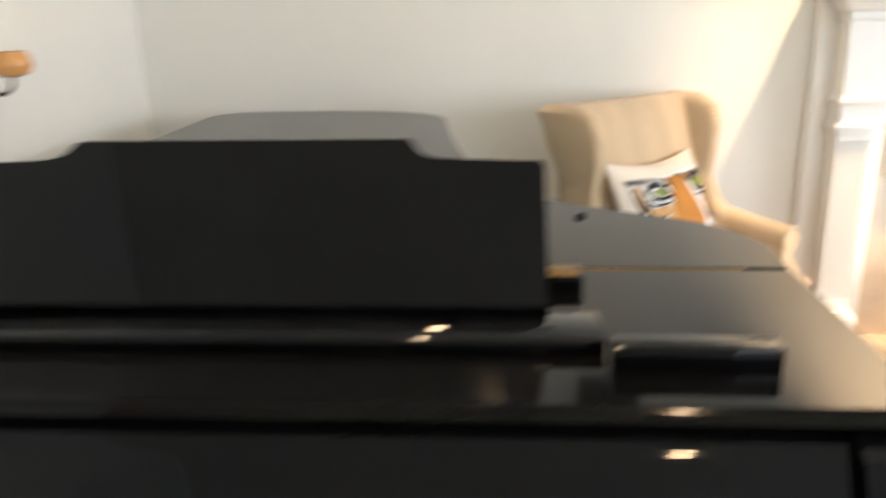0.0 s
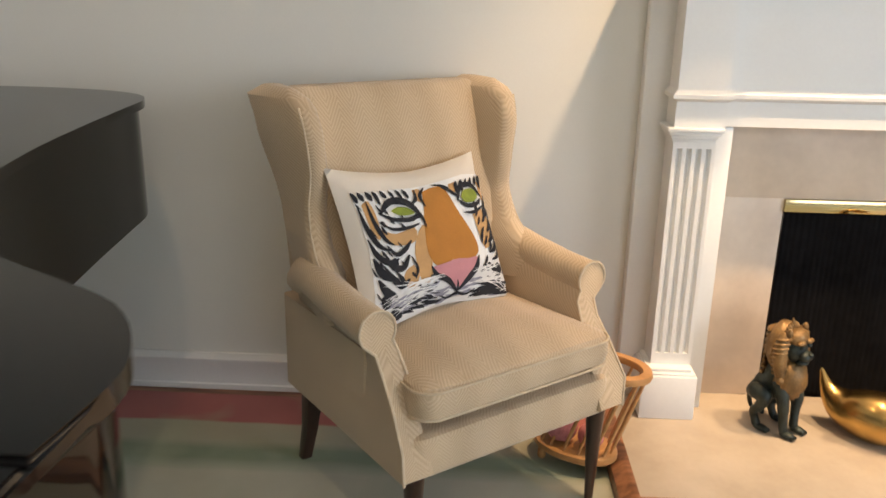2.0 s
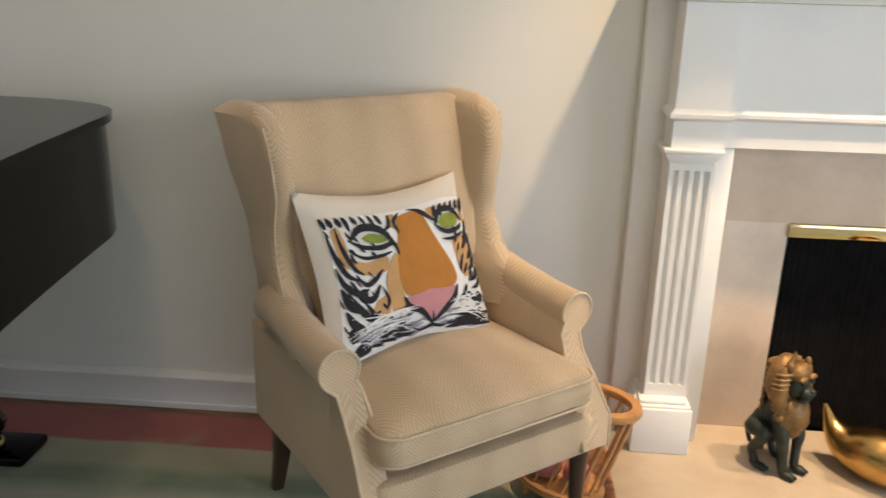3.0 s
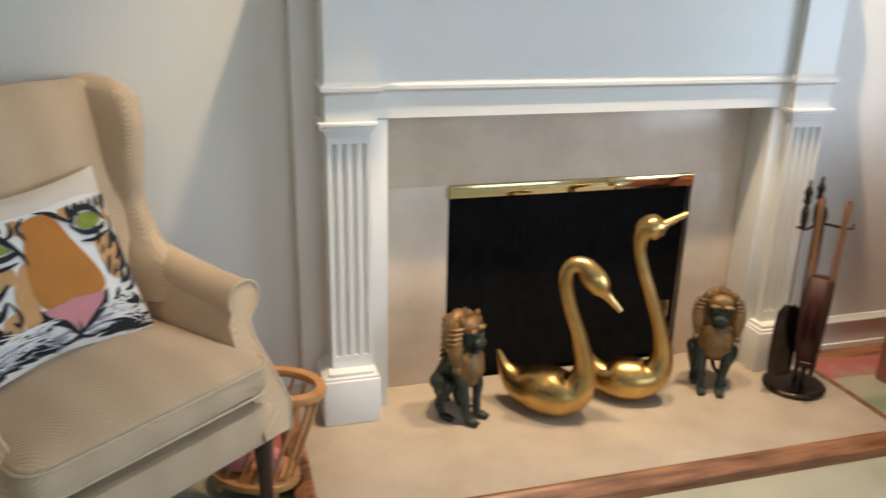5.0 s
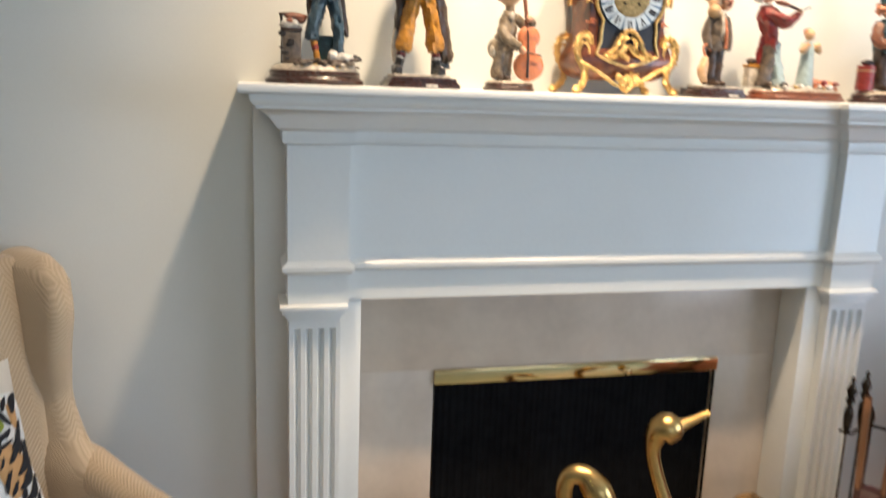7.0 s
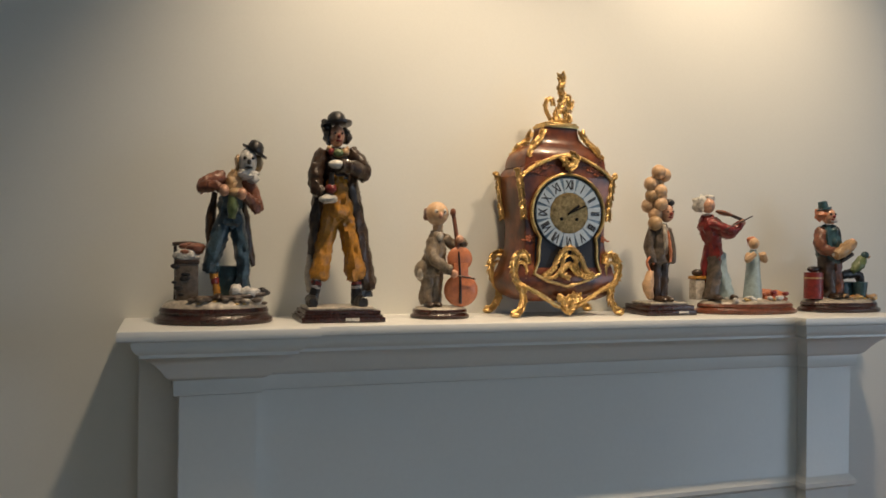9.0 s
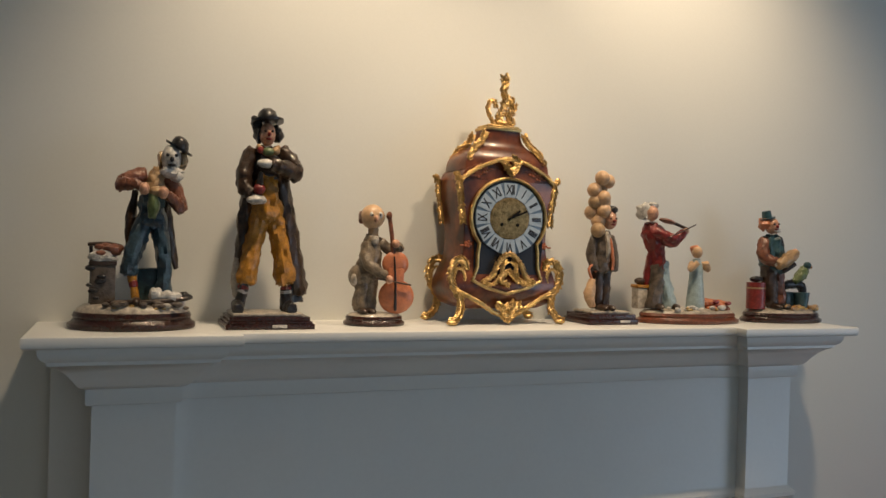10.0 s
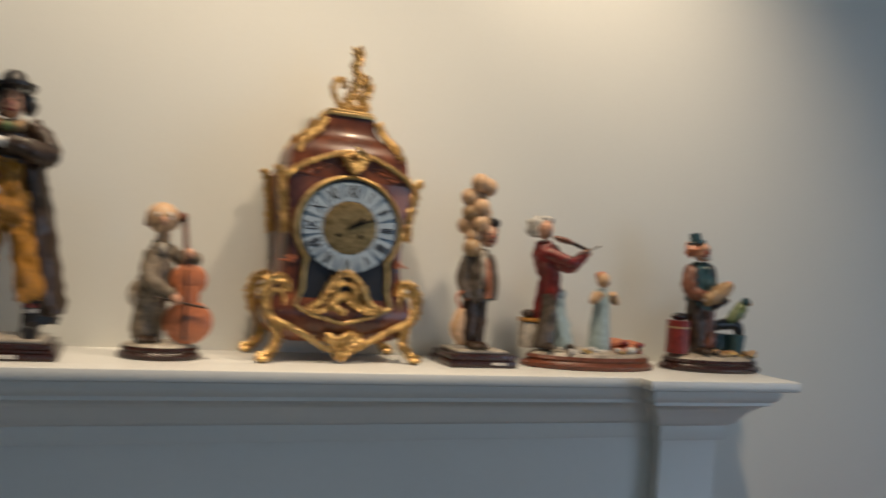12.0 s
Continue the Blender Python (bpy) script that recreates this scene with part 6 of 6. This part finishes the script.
# fire tools
tools = thing("fire_tool_stand", "bronze fire tool stand with poker, shovel and bellows", "fire tools", pose(1.528, -0.315, H))
part("base", lathe([(0.088, 0.0005), (0.098, 0.004), (0.100, 0.012), (0.096, 0.018), (0.088, 0.021), (0.074, 0.023), (0.02, 0.026), (0.002, 0.026)], seg=40), AGED, tools)
part("stand_rod", lathe([(0.008, 0.025), (0.006, 0.04), (0.006, 0.58), (0.010, 0.60), (0.005, 0.62), (0.002, 0.63)], seg=12), AGED, tools)
part("hook_bar", tube([(-0.105, -0.01, 0.575), (-0.085, -0.03, 0.572), (-0.05, -0.012, 0.572), (0, 0, 0.575), (0.05, -0.012, 0.565), (0.085, -0.03, 0.562), (0.11, -0.008, 0.566)], 0.0045, 8), AGED, tools)


def finial_handle(x, y, low):
    pr = [(0.003, low), (0.003, 0.56), (0.006, 0.565), (0.010, 0.585), (0.012, 0.62), (0.009, 0.635), (0.005, 0.642), (0.012, 0.655), (0.008, 0.668), (0.013, 0.684), (0.008, 0.698), (0.004, 0.706), (0.006, 0.716), (0.001, 0.724)]
    return lathe(pr, (x, y, 0), 14)


shovel = part("shovel", finial_handle(-0.082, -0.01, 0.30), AGED, tools)
part("pan", loft([[(-0.082 + w * math.sin(t), -0.012 - 0.02 * math.cos(t), z) for t in [math.radians(a) for a in range(-80, 81, 20)]] + [(-0.082 + (w - 0.003) * math.sin(t), -0.006 - 0.018 * math.cos(t), z) for t in [math.radians(a) for a in range(80, -81, -20)]] for z, w in ((0.07, 0.045), (0.10, 0.05), (0.22, 0.05), (0.29, 0.042), (0.315, 0.02))]), AGED, shovel, "dark metal shovel pan")
poker = part("poker", finial_handle(-0.012, 0.02, 0.05), AGED, tools)
LEATHER = material("oxblood_leather", (0.050, 0.012, 0.009), 0.45, spec=0.3, vary=0.4, scale=30, fine=150, bump=0.3)
WALNUT = material("dark_walnut", (0.040, 0.015, 0.009), 0.65, spec=0.15, vary=0.35, scale=9, fine=80, stretch=(3, 3, 0.7))
GRIP = material("worn_tan_wood", (0.27, 0.125, 0.055), 0.4, vary=0.35, scale=9, fine=80, stretch=(3, 3, 0.7))
bel = pose(0.0, -0.036, 0, 0, 0, 42)
board = [((1.55 if b < 0.41 else 1.15) * a, b) for a, b in [(-0.012, 0.075), (-0.016, 0.12), (-0.040, 0.17), (-0.062, 0.24), (-0.064, 0.31), (-0.045, 0.37), (-0.020, 0.41), (-0.013, 0.46), (-0.014, 0.60), (-0.018, 0.64), (-0.012, 0.662), (0.012, 0.662), (0.018, 0.64), (0.014, 0.60), (0.013, 0.46), (0.020, 0.41), (0.045, 0.37), (0.064, 0.31), (0.062, 0.24), (0.040, 0.17), (0.016, 0.12), (0.012, 0.075)]]
for y, tilt in ((-0.034, 1.5), (0.034, -1.5)):
    grip = [(1.06 * a, b) for a, b in board if b > 0.40]
    part("bellows_handle", plate(grip, -0.0085, 0.0085, bel @ pose(0, y * 0.6, 0.0, tilt), bevel=0.003), GRIP, tools, "worn tan wooden bellows handle")
    part("bellows_board", plate(board, -0.007, 0.007, bel @ pose(0, y * 0.6, 0.0, tilt), bevel=0.002), WALNUT, tools, "dark wooden bellows board")
bm = loft([[tuple(bel @ Vector((x * k, y, z))) for x, z in board[1:7] + board[-7:-1]] for y, k in ((-0.030, 0.94), (-0.015, 0.80), (0.0, 0.92), (0.015, 0.80), (0.030, 0.94))])
part("bellows_leather", bm, LEATHER, tools, "folded oxblood leather")
part("bellows_nozzle", lathe([(0.010, 0.028), (0.008, 0.05), (0.012, 0.085), (0.016, 0.10)], tuple(bel @ Vector((0, 0, 0))), 12), AGED, tools)
for k in range(9):
    z = 0.15 + 0.026 * k
    w = table([(0.12, 0.016), (0.17, 0.040), (0.24, 0.062), (0.31, 0.064), (0.37, 0.045), (0.41, 0.02)], z)[0]
    part("stud", ball(tuple(bel @ Vector((w * 1.42, -0.026, z))), 0.0035, None, 7, 5), BRASS, tools)

# spindle basket beside the chair
basket = thing("spindle_basket", "honey-coloured wooden spindle basket on the carpet", "basket", pose(-0.165, -0.375, 0, 0, 0, -34))


def oval(a, b, z, n=36):
    return [(a * math.cos(2 * math.pi * i / n), b * math.sin(2 * math.pi * i / n), z) for i in range(n)]


part("top_ring", loft([oval(0.125, 0.090, 0.306), oval(0.128, 0.093, 0.314), oval(0.125, 0.090, 0.326), oval(0.100, 0.065, 0.327), oval(0.097, 0.062, 0.320), oval(0.100, 0.065, 0.307), oval(0.125, 0.090, 0.306)], caps=False), BEECH, basket)
TX, TY = -0.066, -0.044


def tray_oval(a, b, z):
    return [(x + TX, y + TY, z) for x, y, z in oval(a, b, z)]


part("tray", loft([tray_oval(0.125, 0.082, 0.052), tray_oval(0.130, 0.087, 0.058), tray_oval(0.130, 0.087, 0.074), tray_oval(0.122, 0.079, 0.078)]), BEECH, basket)
for i in range(16):
    a = 2 * math.pi * i / 16
    part("spindle", tube([(0.112 * math.cos(a), 0.077 * math.sin(a), 0.307), (0.112 * math.cos(a) + TX * 0.5, 0.075 * math.sin(a) + TY * 0.5, 0.19), (0.114 * math.cos(a) + TX, 0.073 * math.sin(a) + TY, 0.076)], [0.004, 0.0065, 0.004], 8, steps=3), BEECH, basket)
for sx in (-1, 1):
    for sy in (-1, 1):
        part("foot", lathe([(0.009, 0.0125), (0.013, 0.02), (0.013, 0.04), (0.010, 0.0515)], (sx * 0.082 + TX, sy * 0.046 + TY, 0), 12), BEECH, basket)
YARN = material("pink_yarn", (0.60, 0.23, 0.24), 0.95, vary=0.3, scale=40, fine=200, bump=0.8)
tagged(part("yarn_ball", ball((-0.285, -0.375, 0.1245), 0.046, None, 20, 14), YARN), "soft pink ball lying in the wooden basket", "ball")
tagged(part("yarn_ball", ball((-0.205, -0.410, 0.1165), 0.038, None, 20, 14), YARN), "soft pink ball lying in the wooden basket", "ball")

# small shaggy rug in front
SHAG = material("cream_shag", (0.62, 0.57, 0.48), 0.95, vary=0.25, scale=18, fine=240, bump=1.0, sheen=0.3)
rug_m = pose(1.03, -0.845, 0.0125, 0, 0, -14)
rug = thing("shaggy_rug", "cream shaggy rug with a tasselled edge on the carpet", "rug", rug_m)
part("pile", box(0.0, 1.6, -1.0, 0.0, 0.0005, 0.016, 0.006), SHAG, rug)
rnd = random.Random(8)
bm = bmesh.new()
for k in range(260):
    x = 1.6 * k / 260 + rnd.uniform(-0.004, 0.004)
    ln = rnd.uniform(0.03, 0.055)
    tube([(x, -0.01, 0.012), (x + rnd.uniform(-0.01, 0.01), ln * 0.5, 0.010), (x + rnd.uniform(-0.02, 0.02), ln, 0.004)], [0.003, 0.003, 0.0015], 5, bm, 2)
tagged(part("tassels", bm, SHAG, rug), kind="stuff")

# wall lamp on the side wall
sconce = thing("wall_sconce", "dark metal wall sconce with an amber glass shade", "wall lamp", pose(XL, -1.05, 1.225))
part("back_plate", lathe([(0.001, 0), (0.04, 0.0), (0.04, 0.008), (0.03, 0.014), (0.001, 0.016)], seg=20), AGED, sconce)
sconce.children[0].matrix_basis = pose(0.0005, 0, 0, 0, 90, 0)
part("arm", tube([(0.012, 0, 0), (0.05, 0, -0.02), (0.085, 0, 0.0), (0.09, 0, 0.03)], 0.006, 8), AGED, sconce)
AMBER = material("amber_glass", (0.62, 0.30, 0.10), 0.25, vary=0.2, scale=12, fine=60)
part("shade", lathe([(0.025, 0.03), (0.05, 0.04), (0.06, 0.06), (0.055, 0.085), (0.045, 0.10), (0.042, 0.10), (0.05, 0.06), (0.022, 0.036)], (0.09, 0, 0), 24), AMBER, sconce, "amber glass shade")
# an outlet on the wall behind the chair
tagged(part("wall_outlet", box(-1.02, -0.95, WY - 0.006, WY - 0.0005, 0.36, 0.475, 0.002), TRIM), "white plastic outlet plate on the wall", "outlet", kind="structure")
# a dark framed panel high on the wall above the chair, mirrored in the piano's lid
panel = thing("wall_panel", "small dark framed panel hung high on the wall", "picture", pose(-0.785, WY - 0.0005, 2.215))
for x0, x1, z0, z1 in ((-0.135, -0.115, 0, 0.19), (0.115, 0.135, 0, 0.19), (-0.115, 0.115, 0, 0.02), (-0.115, 0.115, 0.17, 0.19)):
    part("frame_bar", box(x0, x1, -0.022, 0, z0, z1, 0.003), MAHOG, panel)
part("dark_face", box(-0.115, 0.115, -0.012, 0, 0.02, 0.17, 0.001), NIGHT, panel)
